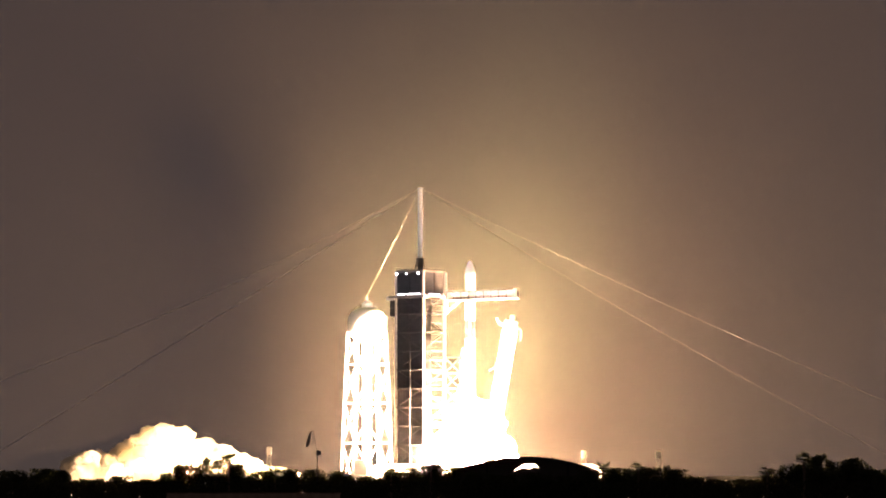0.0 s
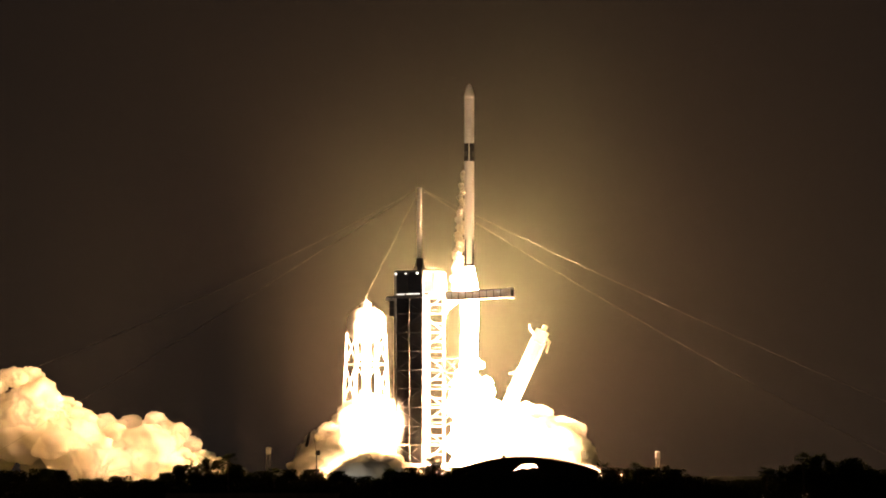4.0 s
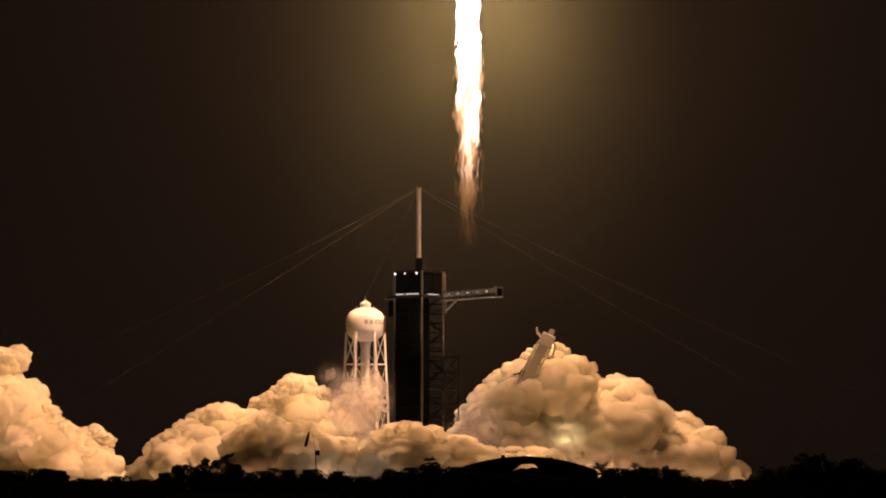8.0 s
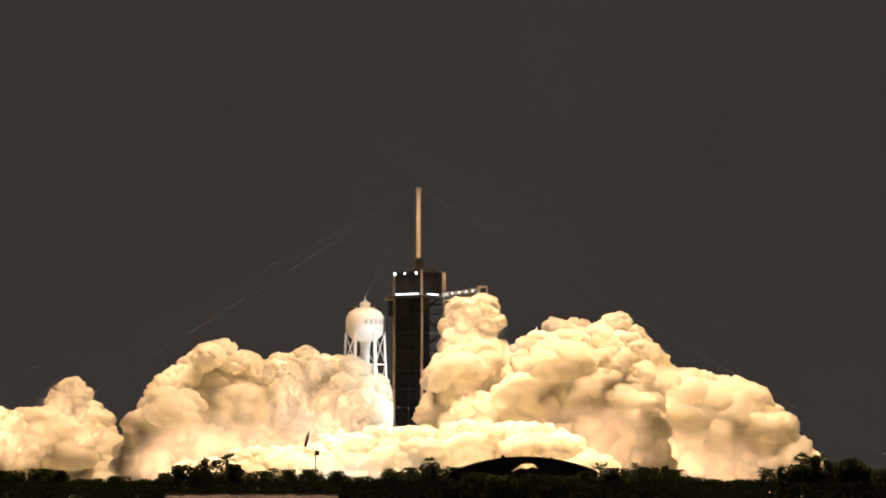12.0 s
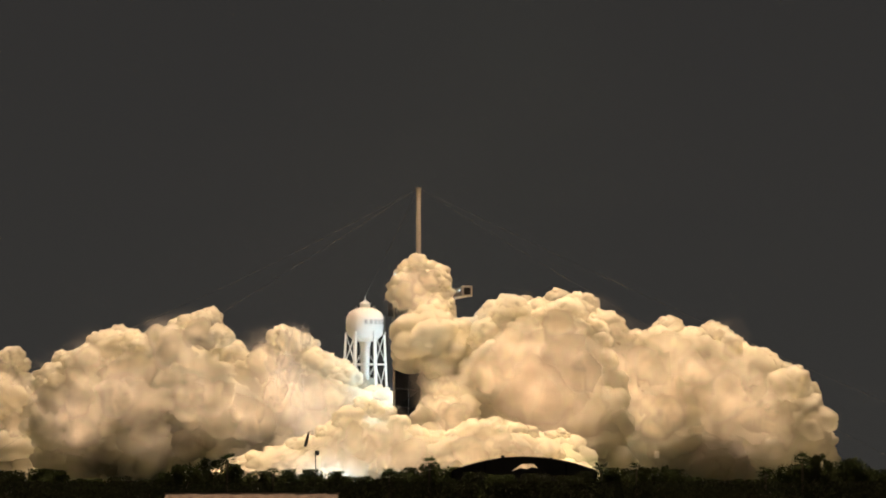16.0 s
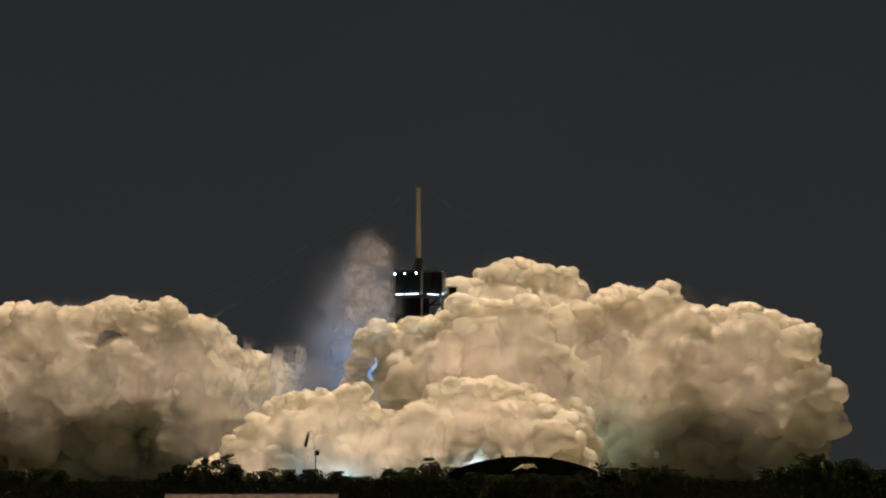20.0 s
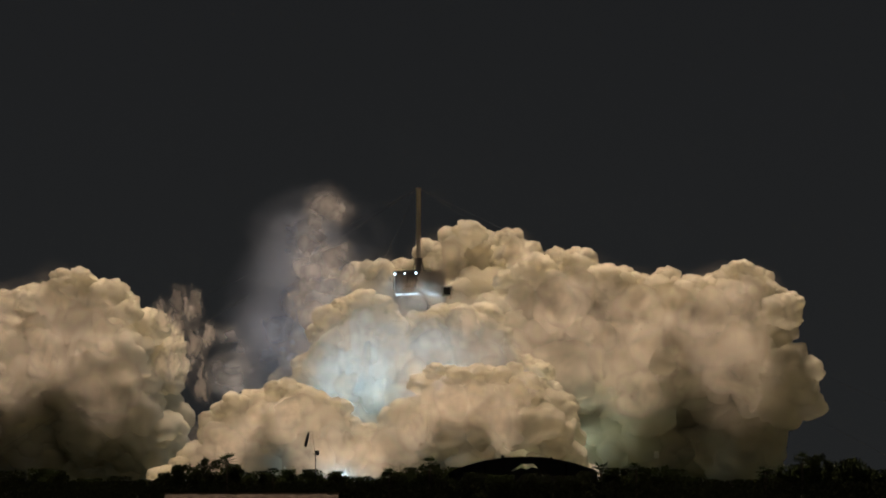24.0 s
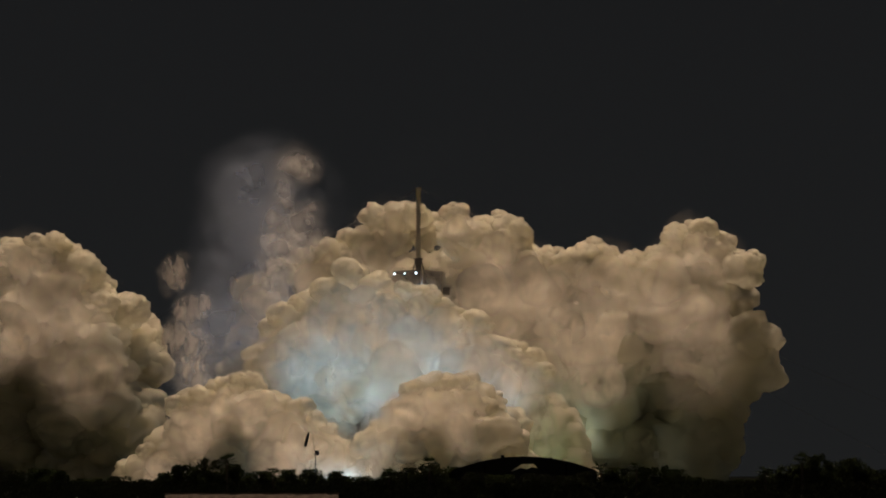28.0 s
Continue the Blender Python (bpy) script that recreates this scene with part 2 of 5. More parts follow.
COOL_TONGUES = [tongue_material("orange_flame_wisps", -66, -144, 6.4, (1.0, 0.66, 0.42), (1.0, 0.5, 0.2), 2.4, 0.16, 5 + k, 1.5) for k in range(3)]
FIREBALL = glowing("burning_exhaust", (1.0, 0.66, 0.38), 1200)
LAMP_GLOW = glowing("floodlight_glow", (0.8, 0.92, 1.0), 3)
STRIP_GLOW = glowing("strip_light_glow", (0.8, 0.92, 1.0), 0.7)


# ---- building helpers ----
def part(name, bm, mat, parent=None, label="", smooth=False):
    me = bpy.data.meshes.new(name)
    bm.to_mesh(me)
    bm.free()
    if smooth:
        me.polygons.foreach_set("use_smooth", [True] * len(me.polygons))
    me.materials.append(mat)
    ob = new(name, me)
    ob.parent = parent
    return tagged(ob, label)


def like(ob, m, parent=None):
    """Another piece on the same mesh."""
    c = new(ob.name.split(".")[0], ob.data)
    c.parent = parent if parent else ob.parent
    c.matrix_basis = m
    return c


def thing(name, m, label, category, group="", kind=""):
    ob = new(name)
    ob.empty_display_size = 1
    ob.matrix_basis = m
    return tagged(ob, label, category, group, kind)


def add_box(bm, a, b, bevel=0.0):
    a, b = Vector(a), Vector(b)
    made = bmesh.ops.create_cube(bm, size=1, matrix=Matrix.Translation((a + b) / 2) @ Matrix.Diagonal((*(b - a), 1)))
    if bevel:
        edges = {e for v in made["verts"] for e in v.link_edges}
        bmesh.ops.bevel(bm, geom=list(edges), offset=bevel, segments=1, affect="EDGES")
    return bm


def box(a, b, bevel=0.0):
    return add_box(bmesh.new(), a, b, bevel)


def add_beam(bm, a, b, w, n=4, w2=None):
    a, b = Vector(a), Vector(b)
    way = b - a
    turn = way.to_track_quat("Z", "Y").to_matrix().to_4x4() @ pose(0, 0, 0, 0, 0, 45 if n == 4 else 0)
    k = 0.7071 if n == 4 else 0.5
    bmesh.ops.create_cone(bm, cap_ends=True, segments=n, radius1=w * k, radius2=(w2 if w2 is not None else w) * k, depth=way.length, matrix=Matrix.Translation((a + b) / 2) @ turn)
    return bm


def beam(a, b, w, n=4, w2=None):
    return add_beam(bmesh.new(), a, b, w, n, w2)


def lathe(profile, n=32):
    bm = bmesh.new()
    rings = []
    for r, z in profile:
        rings.append([bm.verts.new((r * math.cos(math.tau * i / n), r * math.sin(math.tau * i / n), z)) for i in range(n)])
    for lo, hi in zip(rings, rings[1:]):
        for i in range(n):
            bm.faces.new((lo[i], lo[(i + 1) % n], hi[(i + 1) % n], hi[i]))
    bm.faces.new(rings[0][::-1])
    bm.faces.new(rings[-1])
    return bm


# ---- ground and pad ----
bm = bmesh.new()
bmesh.ops.create_grid(bm, x_segments=60, y_segments=60, size=4500)
for v in bm.verts:
    v.co.z = 0.25 * noise.noise(v.co * 0.01) - 0.2
tagged(part("ground", bm, GRASS, label="dark scrubby coastal ground at night"), category="ground", kind="structure")

bm = bmesh.new()
low = [bm.verts.new((x, y, -0.6)) for x, y in ((-52, -72), (82, -72), (82, 90), (-52, 90))]
top = [bm.verts.new((x, y, 9.0)) for x, y in ((-24, -30), (54, -30), (54, 50), (-24, 50))]
for i in range(4):
    j = (i + 1) % 4
    bm.faces.new((low[i], low[j], top[j], top[i]))
bm.faces.new(top)
tagged(part("launch_pad", bm, CONCRETE, label="raised concrete launch pad with sloping sides"), category="launch pad", kind="structure")

# Flat sheet added to catch flame light, so the sky seems to glow.
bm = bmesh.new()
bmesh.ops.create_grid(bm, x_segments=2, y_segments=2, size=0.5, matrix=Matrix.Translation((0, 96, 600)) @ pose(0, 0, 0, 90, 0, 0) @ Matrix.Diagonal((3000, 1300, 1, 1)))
tagged(part("backdrop", bm, SKY_GLOW, label="flat sheet standing in for humid night haze lit behind the pad"), category="haze", kind="structure")
def bm_copy(me):
    bm = bmesh.new()
    bm.from_mesh(me)
    return bm


# Added sheets catch flame light: two imitate glowing haze, the front one lens glare.
t = thing("haze_veil", pose(9, 30, 145), "added sheets that catch flame light to imitate haze glow and lens glare", "haze")
bm = bmesh.new()
bmesh.ops.create_grid(bm, x_segments=12, y_segments=12, size=1.0, matrix=pose(0, 0, 0, 90, 0, 0))
for v in bm.verts:
    v.co.y += 0.02 * noise.noise(v.co * 2)
part("sheet", bm, FLAME_GLOW, t).scale = (100, 100, 135)
low = part("sheet", bm_copy(t.children[0].data), PAD_GLOW, t)
low.matrix_basis = pose(0, 4, -108) @ Matrix.Diagonal((130, 130, 100, 1))
near = part("sheet", bm_copy(t.children[0].data), GLARE_SHEET, t)
near.matrix_basis = pose(-9, -180, -100) @ Matrix.Diagonal((210, 210, 150, 1))


# ---- service tower ----
def service_tower():
    """Square lattice tower, seen on its corner, with floors, bracing, a clad top storey and lamps."""
    S, Z0, TOP, N = 13.0, 9.0, 72.5, 9
    t = thing("service_tower", pose(-9.2, 2.2, 0, 0, 0, -37), "dark steel lattice launch service tower with clad upper storeys", "tower")
    h = S / 2
    corners = [(-h, -h), (h, -h), (h, h), (-h, h)]
    for x, y in corners:
        part("column", beam((x, y, Z0 - 0.5), (x, y, 81.5), 0.66), COLUMN_STEEL, t, "pale weathered corner column")
    step = (TOP - Z0) / N
    deck = part("deck", box((-h - 0.3, -h - 0.3, -0.2), (h + 0.3, h + 0.3, 0.2), 0.05), DARK_STEEL, t)
    deck.location.z = Z0 + step
    for i in range(2, N + 1):
        like(deck, pose(0, 0, Z0 + i * step))
    core = part("lift_shaft", box((-2.6, -2.2, Z0), (2.6, 3.4, TOP), 0.1), DARK_STEEL, t, "dark clad lift shaft")
    a, b = Vector((-h, -h, 0)), Vector((h, -h, step))
    up = part("brace", beam(a, b, 0.32), DARK_STEEL, t)
    down = part("brace", beam((h, -h, 0), (-h, -h, step), 0.32), DARK_STEEL, t)
    girt = part("girt", beam((-h, -h - 0.05, 0), (h, -h - 0.05, 0), 0.4), DARK_STEEL, t)
    rail = part("handrail", beam((-h, -h - 0.3, 0), (h, -h - 0.3, 0), 0.12), DARK_STEEL, t)
    panel = part("wall_panel", box((-h + 0.5, -h + 0.25, 0.3), (-0.1, -h + 0.4, step - 0.3)), DARK_STEEL, t, "dark corrugated wall panel")
    first = True
    for i in range(N):
        for k in range(4):
            m = pose(0, 0, Z0 + i * step, 0, 0, 90 * k)
            if first:
                for o in (up, down, girt, panel):
                    o.matrix_basis = m
                rail.matrix_basis = pose(0, 0, Z0 + i * step + 1.3)
                first = False
                continue
            like(up if (i + k) % 2 else down, m)
            like(girt, pose(0, 0, Z0 + i * step + step * 0.5, 0, 0, 90 * k))
            like(rail, pose(0, 0, Z0 + i * step + 1.3, 0, 0, 90 * k))
            if k in (0, 3):
                like(panel, m)
                like(panel, m @ pose(h - 0.3, 0, 0))
    # head house
    part("head_deck", box((-h - 2.6, -h - 1.6, 71.3), (h + 1.2, h + 1.2, 72.2), 0.08), STEEL, t, "projecting steel work deck")
    for k in range(4):
        m = pose(0, 0, 0, 0, 0, 90 * k)
        for s in (0, 1):
            p = part("cladding", box((-h + 0.5 + s * 6.1, -h - 0.05, 73.0), (-0.2 + s * 6.1, -h + 0.12, 80.9), 0.04), DARK_STEEL, t, "dark cladding panel")
            p.matrix_basis = m
        p = part("edge_beam", beam((-h, -h, 81.4), (h, -h, 81.4), 0.5), STEEL, t)
        p.matrix_basis = m
        p = part("roof_rail", beam((-h, -h, 82.5), (h, -h, 82.5), 0.1), STEEL, t)
        p.matrix_basis = m
    part("roof_deck", box((-h, -h, 80.9), (h, h, 81.3)), STEEL, t)
    # lamps along the work deck and under the roof
    for x0, x1 in ((-4.4, -0.9), (0.1, 3.0), (3.4, 6.2)):
        part("strip_light", box((x0, -h - 1.75, 72.35), (x1, -h - 1.6, 72.85)), STRIP_GLOW, t, "cool white strip light")
    part("strip_light", box((h + 1.25, -4.6, 72.35), (h + 1.4, 2.0, 72.75)), STRIP_GLOW, t, "cool white strip light")
    for x, y in ((-5.7, -h - 0.5), (-1.2, -h - 0.5), (4.4, -h - 0.5)):
        f = part("floodlight", box((x - 0.5, y - 0.1, 79.9), (x + 0.5, y + 0.4, 80.9), 0.08), DARK_STEEL, t)
        bm = bmesh.new()
        bmesh.ops.create_icosphere(bm, subdivisions=2, radius=0.38 if x != -1.2 else 0.26, matrix=Matrix.Translation((x, y - 0.15, 80.4)))
        part("lens", bm, LAMP_GLOW, f, "cool white glowing floodlight lens")
    # slanting brackets on the left of the deck
    for i in range(5):
        part("bracket", beam((-h - 3.6 + i * 0.9, -h - 1.4, 70.4), (-h - 2.6 + i * 0.9, -h - 1.4, 72.2), 0.22), PALE_STEEL, t)
    # side gantry box below the deck
    g = part("gantry_box", box((-h - 5.6, -3, 64.6), (-h - 0.4, 3, 71.2), 0.1), DARK_STEEL, t, "dark clad side gantry")
    for k in range(3):
        part("gantry_rail", beam((-h - 5.8, -3.2, 65 + k * 2.8), (-h - 0.2, -3.2, 65 + k * 2.8), 0.2), STEEL, g)
    return t


service_tower()


def lightning_mast():
    t = thing("lightning_mast", pose(-9.2, 0.5, 81.3), "tall cream fibreglass lightning mast on the tower roof", "mast")
    part("base_frame", beam((0, 0, 0), (0, 0, 5.2), 2.2), STEEL, t)
    for k in range(4):
        p = part("base_leg", beam((2.2, 2.2, 0), (0.9, 0.9, 5.2), 0.35), STEEL, t)
        p.matrix_basis = pose(0, 0, 0, 0, 0, 90 * k)
    part("platform", box((-1.9, -1.9, 4.6), (1.9, 1.9, 4.9)), STEEL, t)
    part("tube", lathe([(0.0, 5.0), (0.9, 5.0), (0.88, 20), (0.84, 31.4), (0.0, 31.4)], 20), MAST, t, smooth=False)
    part("cap", lathe([(0.0, 31.35), (1.15, 31.35), (1.15, 31.75), (0.0, 31.75)], 20), PALE_STEEL, t)
    return t


lightning_mast()


def guy_wire(name, ends, sag, thick=0.11):
    a, b = Vector((-9.2, 0.5, 112.9)), Vector(ends)
    bm = bmesh.new()
    pts = []
    for i in range(25):
        s = i / 24
        p = a.lerp(b, s)
        p.z -= sag * 4 * s * (1 - s)
        pts.append(p)
    for p, q in zip(pts, pts[1:]):
        add_beam(bm, p, q, thick, 6)
    return tagged(part(name, bm, WIRE), "long sagging steel lightning wire from the mast head", "cable", "lightning wires")


guy_wire("lightning_wire", (-300, 30, 3), 12, 0.08)
guy_wire("lightning_wire", (-182, -10, 4), 0.8, 0.1)
guy_wire("lightning_wire", (-30.1, 40, 74.0), 0.4, 0.1)
guy_wire("lightning_wire", (245, 30, 2), 3, 0.07)
guy_wire("lightning_wire", (184, -20, 2), 3, 0.065)


# ---- crew access arm ----
def access_arm():
    t = thing("access_arm", pose(0.8, -1.5, 71.8), "long pale enclosed crew access arm hinged on the tower", "walkway")
    L = 26.0
    part("floor_beam", box((0, -1.3, -1.7), (L, 1.3, -1.2), 0.06), WHITE, t, "white floor girder")
    part("roof", box((0, -1.35, 1.6), (L, 1.35, 1.9), 0.06), STEEL, t)
    part("side_wall", box((0, -1.3, -0.3), (L, -1.2, 1.6)), PALE_STEEL, t)
    part("side_wall", box((0, 1.2, -1.2), (L, 1.3, 1.6)), PALE_STEEL, t)
    rib = part("rib", box((0, -1.42, -1.3), (0.25, -1.3, 1.7)), STEEL, t)
    for i in range(1, 10):
        like(rib, pose(i * L / 9 - 0.2, 0, 0))
    light = part("strip_light", box((2.2, -1.37, 0.5), (3.4, -1.31, 0.9)), STRIP_GLOW, t, "cool white strip light")
    for i in range(1, 5):
        like(light, pose(i * 4.8, 0, 0))
    part("end_room", box((L, -2.0, -1.9), (L + 1.2, 2.0, 2.1), 0.1), PALE_STEEL, t, "pale boxy end room")
    part("end_door", box((L + 1.2, -1.3, -1.3), (L + 1.26, 1.3, 1.4)), DARK_STEEL, t, "dark open doorway")
    part("strut", beam((0, 0, -5.5), (5.5, 0, -1.7), 0.5), WHITE, t, "white diagonal strut")
    part("hinge", beam((0, 0, -6.5), (0, 0, 9), 0.7, 10), PALE_STEEL, t)
    return t


ARM = access_arm()


# ---- lower side truss ----
def side_truss():
    t = thing("side_truss", pose(1.0, -2, 0), "dark braced steel side truss beside the tower", "truss")
    z0, z1, n = 25.5, 49.0, 4
    st = (z1 - z0) / n
    for x in (-0.9, 4.8):
        for y in (0, 5):
            part("post", beam((x, y, z0 - 0.8), (x, y, z1 + 0.8), 0.5 if x > 0 else 0.3), STEEL, t)
    for y in (0, 5):
        part("knee_brace", beam((-3.5, y, z0 - 3), (4.8, y, z0), 0.3), STEEL, t)
    bar = part("bar", beam((-5.4, 0, 0), (4.8, 0, 0), 0.34), STEEL, t)
    up = part("brace", beam((-0.9, 0, 0), (4.8, 0, st), 0.28), STEEL, t)
    dn = part("brace", beam((4.8, 0, 0), (-0.9, 0, st), 0.28), STEEL, t)
    for i in range(n):
        for y in (0, 5):
            m = pose(0, y, z0 + i * st)
            if i + y == 0:
                bar.matrix_basis = pose(0, y, z0 + st)
                up.matrix_basis = m
                dn.matrix_basis = m
                continue
            like(bar, pose(0, y, z0 + (i + 1) * st))
            like(up, m)
            like(dn, m)
    return t


side_truss()


# ---- water tower ----
def water_tower():
    t = thing("water_tower", pose(-30.1, 40, -0.35) @ Matrix.Scale(1.0588, 4), "white water tower with a domed tank on braced legs", "water tower")
    zt = 56.5
    prof = [(0.0, 53.3), (2.0, 53.4), (4.6, 54.3), (6.3, 55.9), (7.0, 58.0), (7.1, 60.5), (6.9, 62.3), (5.9, 64.2), (4.2, 65.3), (2.4, 65.9), (0.0, 66.0)]
    part("tank", lathe(prof, 40), WHITE, t, smooth=True)
    part("vent_house", lathe([(0.0, 65.7), (1.9, 65.7), (1.9, 67.3), (2.2, 67.35), (0.3, 68.7), (0.2, 69.3), (0, 69.35)], 16), WHITE, t)
    part("finial", beam((0, 0, 69.1), (0, 0, 70.3), 0.16), WHITE, t)
    part("riser", lathe([(0, 0), (1.6, 0), (1.5, 40), (1.75, 51), (2.2, 53.7), (0, 53.7)], 24), WHITE, t, "white central riser pipe", smooth=True)
    for k in range(10):
        part("roof_rail", beam((3.6 * math.cos(k * 0.63), 3.6 * math.sin(k * 0.63), 65.4), (3.6 * math.cos(k * 0.63), 3.6 * math.sin(k * 0.63), 66.4), 0.12), WHITE, t)
    R = lambda z: 9.5 + (7.0 - 9.5) * z / 57.0
    at = lambda k, z: (R(z) * math.cos(math.tau * k / 6), R(z) * math.sin(math.tau * k / 6), z)
    rings = (0.0, 16.5, 31.0, 45.2, 56.5)
    for k in range(6):
        part("leg", beam(at(k, 0), at(k, 57.0), 0.78), WHITE, t)
        for z in rings[1:4]:
            part("ring_beam", beam(at(k, z), at(k + 1, z), 0.42), WHITE, t)
        for lo, hi in zip(rings, rings[1:]):
            part("tie_rod", beam(at(k, lo), at(k + 1, hi), 0.2), WHITE, t)
            part("tie_rod", beam(at(k + 1, lo), at(k, hi), 0.2), WHITE, t)
        part("footing", box((R(0) * math.cos(math.tau * k / 6) - 1, R(0) * math.sin(math.tau * k / 6) - 1, -0.6), (R(0) * math.cos(math.tau * k / 6) + 1, R(0) * math.sin(math.tau * k / 6) + 1, 0.5), 0.1), CONCRETE, t)
    part("ladder", beam((6.9, -2.6, 56), (7.15, -2.7, 63), 0.5), STEEL, t)
    # dark lettering bars on the tank
    for i in range(5):
        a = math.radians(-86 + i * 15)
        m = Matrix.Translation((7.1 * math.cos(a), 7.1 * math.sin(a), 60.6)) @ pose(0, 0, 0, 0, 0, math.degrees(a) + 90)
        for z in (-0.6, 0.0, 0.6):
            p = part("letter_bar", box((-0.55, -0.05, z - 0.11), (0.55, 0.05, z + 0.11)), DARK_STEEL, t, "dark lettering bar")
            p.matrix_basis = m
    return t


water_tower()


# ---- rocket ----
def rocket():
    t = thing("rocket", pose(9.6, 3, 15.8), "tall slim white two-stage rocket with a capsule on top", "rocket")
    R = 1.83
    part("first_stage", lathe([(0, 1.4), (1.75, 1.4), (R, 2.2), (R, 40.5), (0, 40.5)], 32), WHITE, t, smooth=False)
    part("interstage", lathe([(0, 40.4), (R + 0.01, 40.4), (R + 0.01, 47.2), (0, 47.2)], 32), BLACK, t, "black composite interstage")
    part("second_stage", lathe([(0, 47.1), (R, 47.1), (R, 60.8), (0, 60.8)], 32), WHITE, t)
    part("trunk", lathe([(0, 60.7), (1.85, 60.7), (1.85, 64.4), (0, 64.4)], 32), WHITE, t, "white capsule trunk")
    part("capsule", lathe([(0, 64.3), (2.0, 64.3), (1.95, 65.2), (1.35, 67.6), (1.1, 68.4), (0.75, 69.2), (0.3, 69.75), (0, 69.85)], 32), WHITE, t, "white blunt-nosed capsule", smooth=True)
    part("engine_section", lathe([(0, 0.9), (1.7, 0.9), (1.85, 1.5), (0, 1.5)], 32), BLACK, t)
    for k in range(9):
        a = math.tau * k / 8
        r = 0 if k == 8 else 1.2
        p = part("engine_nozzle", lathe([(0.18, 1.1), (0.24, 0.8), (0.38, 0.3), (0.46, 0.0), (0.4, 0.0), (0.2, 0.8)], 14), BLACK, t)
        p.location = (r * math.cos(a), r * math.sin(a), 0)
    for k in range(4):
        leg = part("landing_leg", beam((R + 0.15, 0, 1.2), (R + 0.1, 0, 11.0), 0.75, w2=0.25), BLACK, t, "folded dark landing leg")
        leg.matrix_basis = pose(0, 0, 0, 0, 0, 45 + 90 * k)
        fin = part("grid_fin", box((R + 0.05, -0.6, 42.2), (R + 0.3, 0.6, 44.0), 0.05), STEEL, t, "folded titanium grid fin")
        fin.matrix_basis = pose(0, 0, 0, 0, 0, 45 + 90 * k)
    part("cable_raceway", box((-0.3, -R - 0.12, 2), (0.1, -R + 0.05, 60)), WHITE, t)
    return t


ROCKET = rocket()


# ---- vapour and flame shapes ----
def billow(seed, level, n1=24, a1=0.32, n2=150, a2=0.17, n3=700, a3=0.06, squash=0.85, blend=7, soft=0.7):
    """A cauliflower lump about one metre in radius: round bulges on round bulges, shaded softly as vapour is."""
    rng = np.random.default_rng(seed)
    bm = bmesh.new()
    bmesh.ops.create_icosphere(bm, subdivisions=level, radius=1)
    co = np.array([v.co[:] for v in bm.verts])
    faces = np.array([[v.index for v in f.verts] for f in bm.faces])
    bend = np.array([noise.noise_vector(v.co * 2.2 + Vector((seed, 0, 3)))[:] for v in bm.verts])
    lean = co + 0.2 * bend
    lean /= np.linalg.norm(lean, axis=1)[:, None]
    h = np.full(len(co), 0.72)
    broad = None
    for n, a in ((n1, a1), (n2, a2), (n3, a3)):
        pts = rng.normal(size=(n, 3))
        pts /= np.linalg.norm(pts, axis=1)[:, None]
        lift = rng.uniform(0.55, 1.0, n)
        far = 2.3 / math.sqrt(n)
        cos = np.clip(lean @ pts.T, -1, 1)
        ang = np.arccos(cos) / far
        bulge = lift[None, :] * np.clip(1 - ang * ang, 0, 1) ** 0.7
        if broad is None:
            broad = h + a * (bulge ** 2).sum(axis=1) ** 0.5
        h += a * ((bulge ** blend).sum(axis=1)) ** (1 / blend)

    def normals(p):
        p = p * (1, 1, squash)
        f = np.cross(p[faces[:, 1]] - p[faces[:, 0]], p[faces[:, 2]] - p[faces[:, 0]])
        out = np.zeros_like(p)
        for k in range(3):
            np.add.at(out, faces[:, k], f)
        return out / np.linalg.norm(out, axis=1)[:, None]

    n_soft = (1 - soft) * normals(co * h[:, None]) + soft * normals(co * broad[:, None]) + 0.6 * soft * co
    co = co * h[:, None]
    co[:, 2] *= squash
    for v, c in zip(bm.verts, co):
        v.co = c
    me = bpy.data.meshes.new("billow")
    bm.to_mesh(me)
    bm.free()
    me.polygons.foreach_set("use_smooth", [True] * len(me.polygons))
    me.normals_split_custom_set_from_vertices((n_soft / np.linalg.norm(n_soft, axis=1)[:, None]).tolist())
    return me


FINE = [billow(k, 5) for k in range(7)]


def veil(seed, mat, crumple=1.0):
    """A crumpled sheet of loose vapour, one metre in radius."""
    bm = bmesh.new()
    bmesh.ops.create_grid(bm, x_segments=34, y_segments=34, size=1.0, matrix=pose(0, 0, 0, 90, 0, 0))
    for v in bm.verts:
        n3 = noise.noise_vector(v.co * 1.6 + Vector((seed * 3.1, 0, 0)))
        n4 = noise.noise_vector(v.co * 4.5 + Vector((seed * 1.7, 5, 0)))
        v.co += Vector((n3.x * 0.15, n3.y * 0.4 + n4.y * 0.12, n3.z * 0.15)) * crumple
    bmesh.ops.delete(bm, geom=[v for v in bm.verts if v.co.x ** 2 + v.co.z ** 2 > 1.05], context="VERTS")
    me = bpy.data.meshes.new("veil")
    bm.to_mesh(me)
    bm.free()
    me.polygons.foreach_set("use_smooth", [True] * len(me.polygons))
    me.materials.append(mat)
    return me


MISTS = [veil(k, MIST, 0.12) for k in range(4)]
SOFT_VEILS = [veil(70 + k, WARM_VAPOUR, 0.15) for k in range(4)]
HAZES = [veil(50 + k, LIT_VAPOUR, 0.15) for k in range(4)]
PALE_MISTS = [veil(30 + k, PALE_MIST, 0.2) for k in range(4)]
VEILS = [veil(10 + k, VEIL_SMOKE, 0.15) for k in range(5)]
CROWN_VEILS = [veil(90 + k, CROWN_SMOKE, 0.1) for k in range(4)]
WISPS = [veil(110 + k, VEIL_SMOKE, 0.1) for k in range(5)]
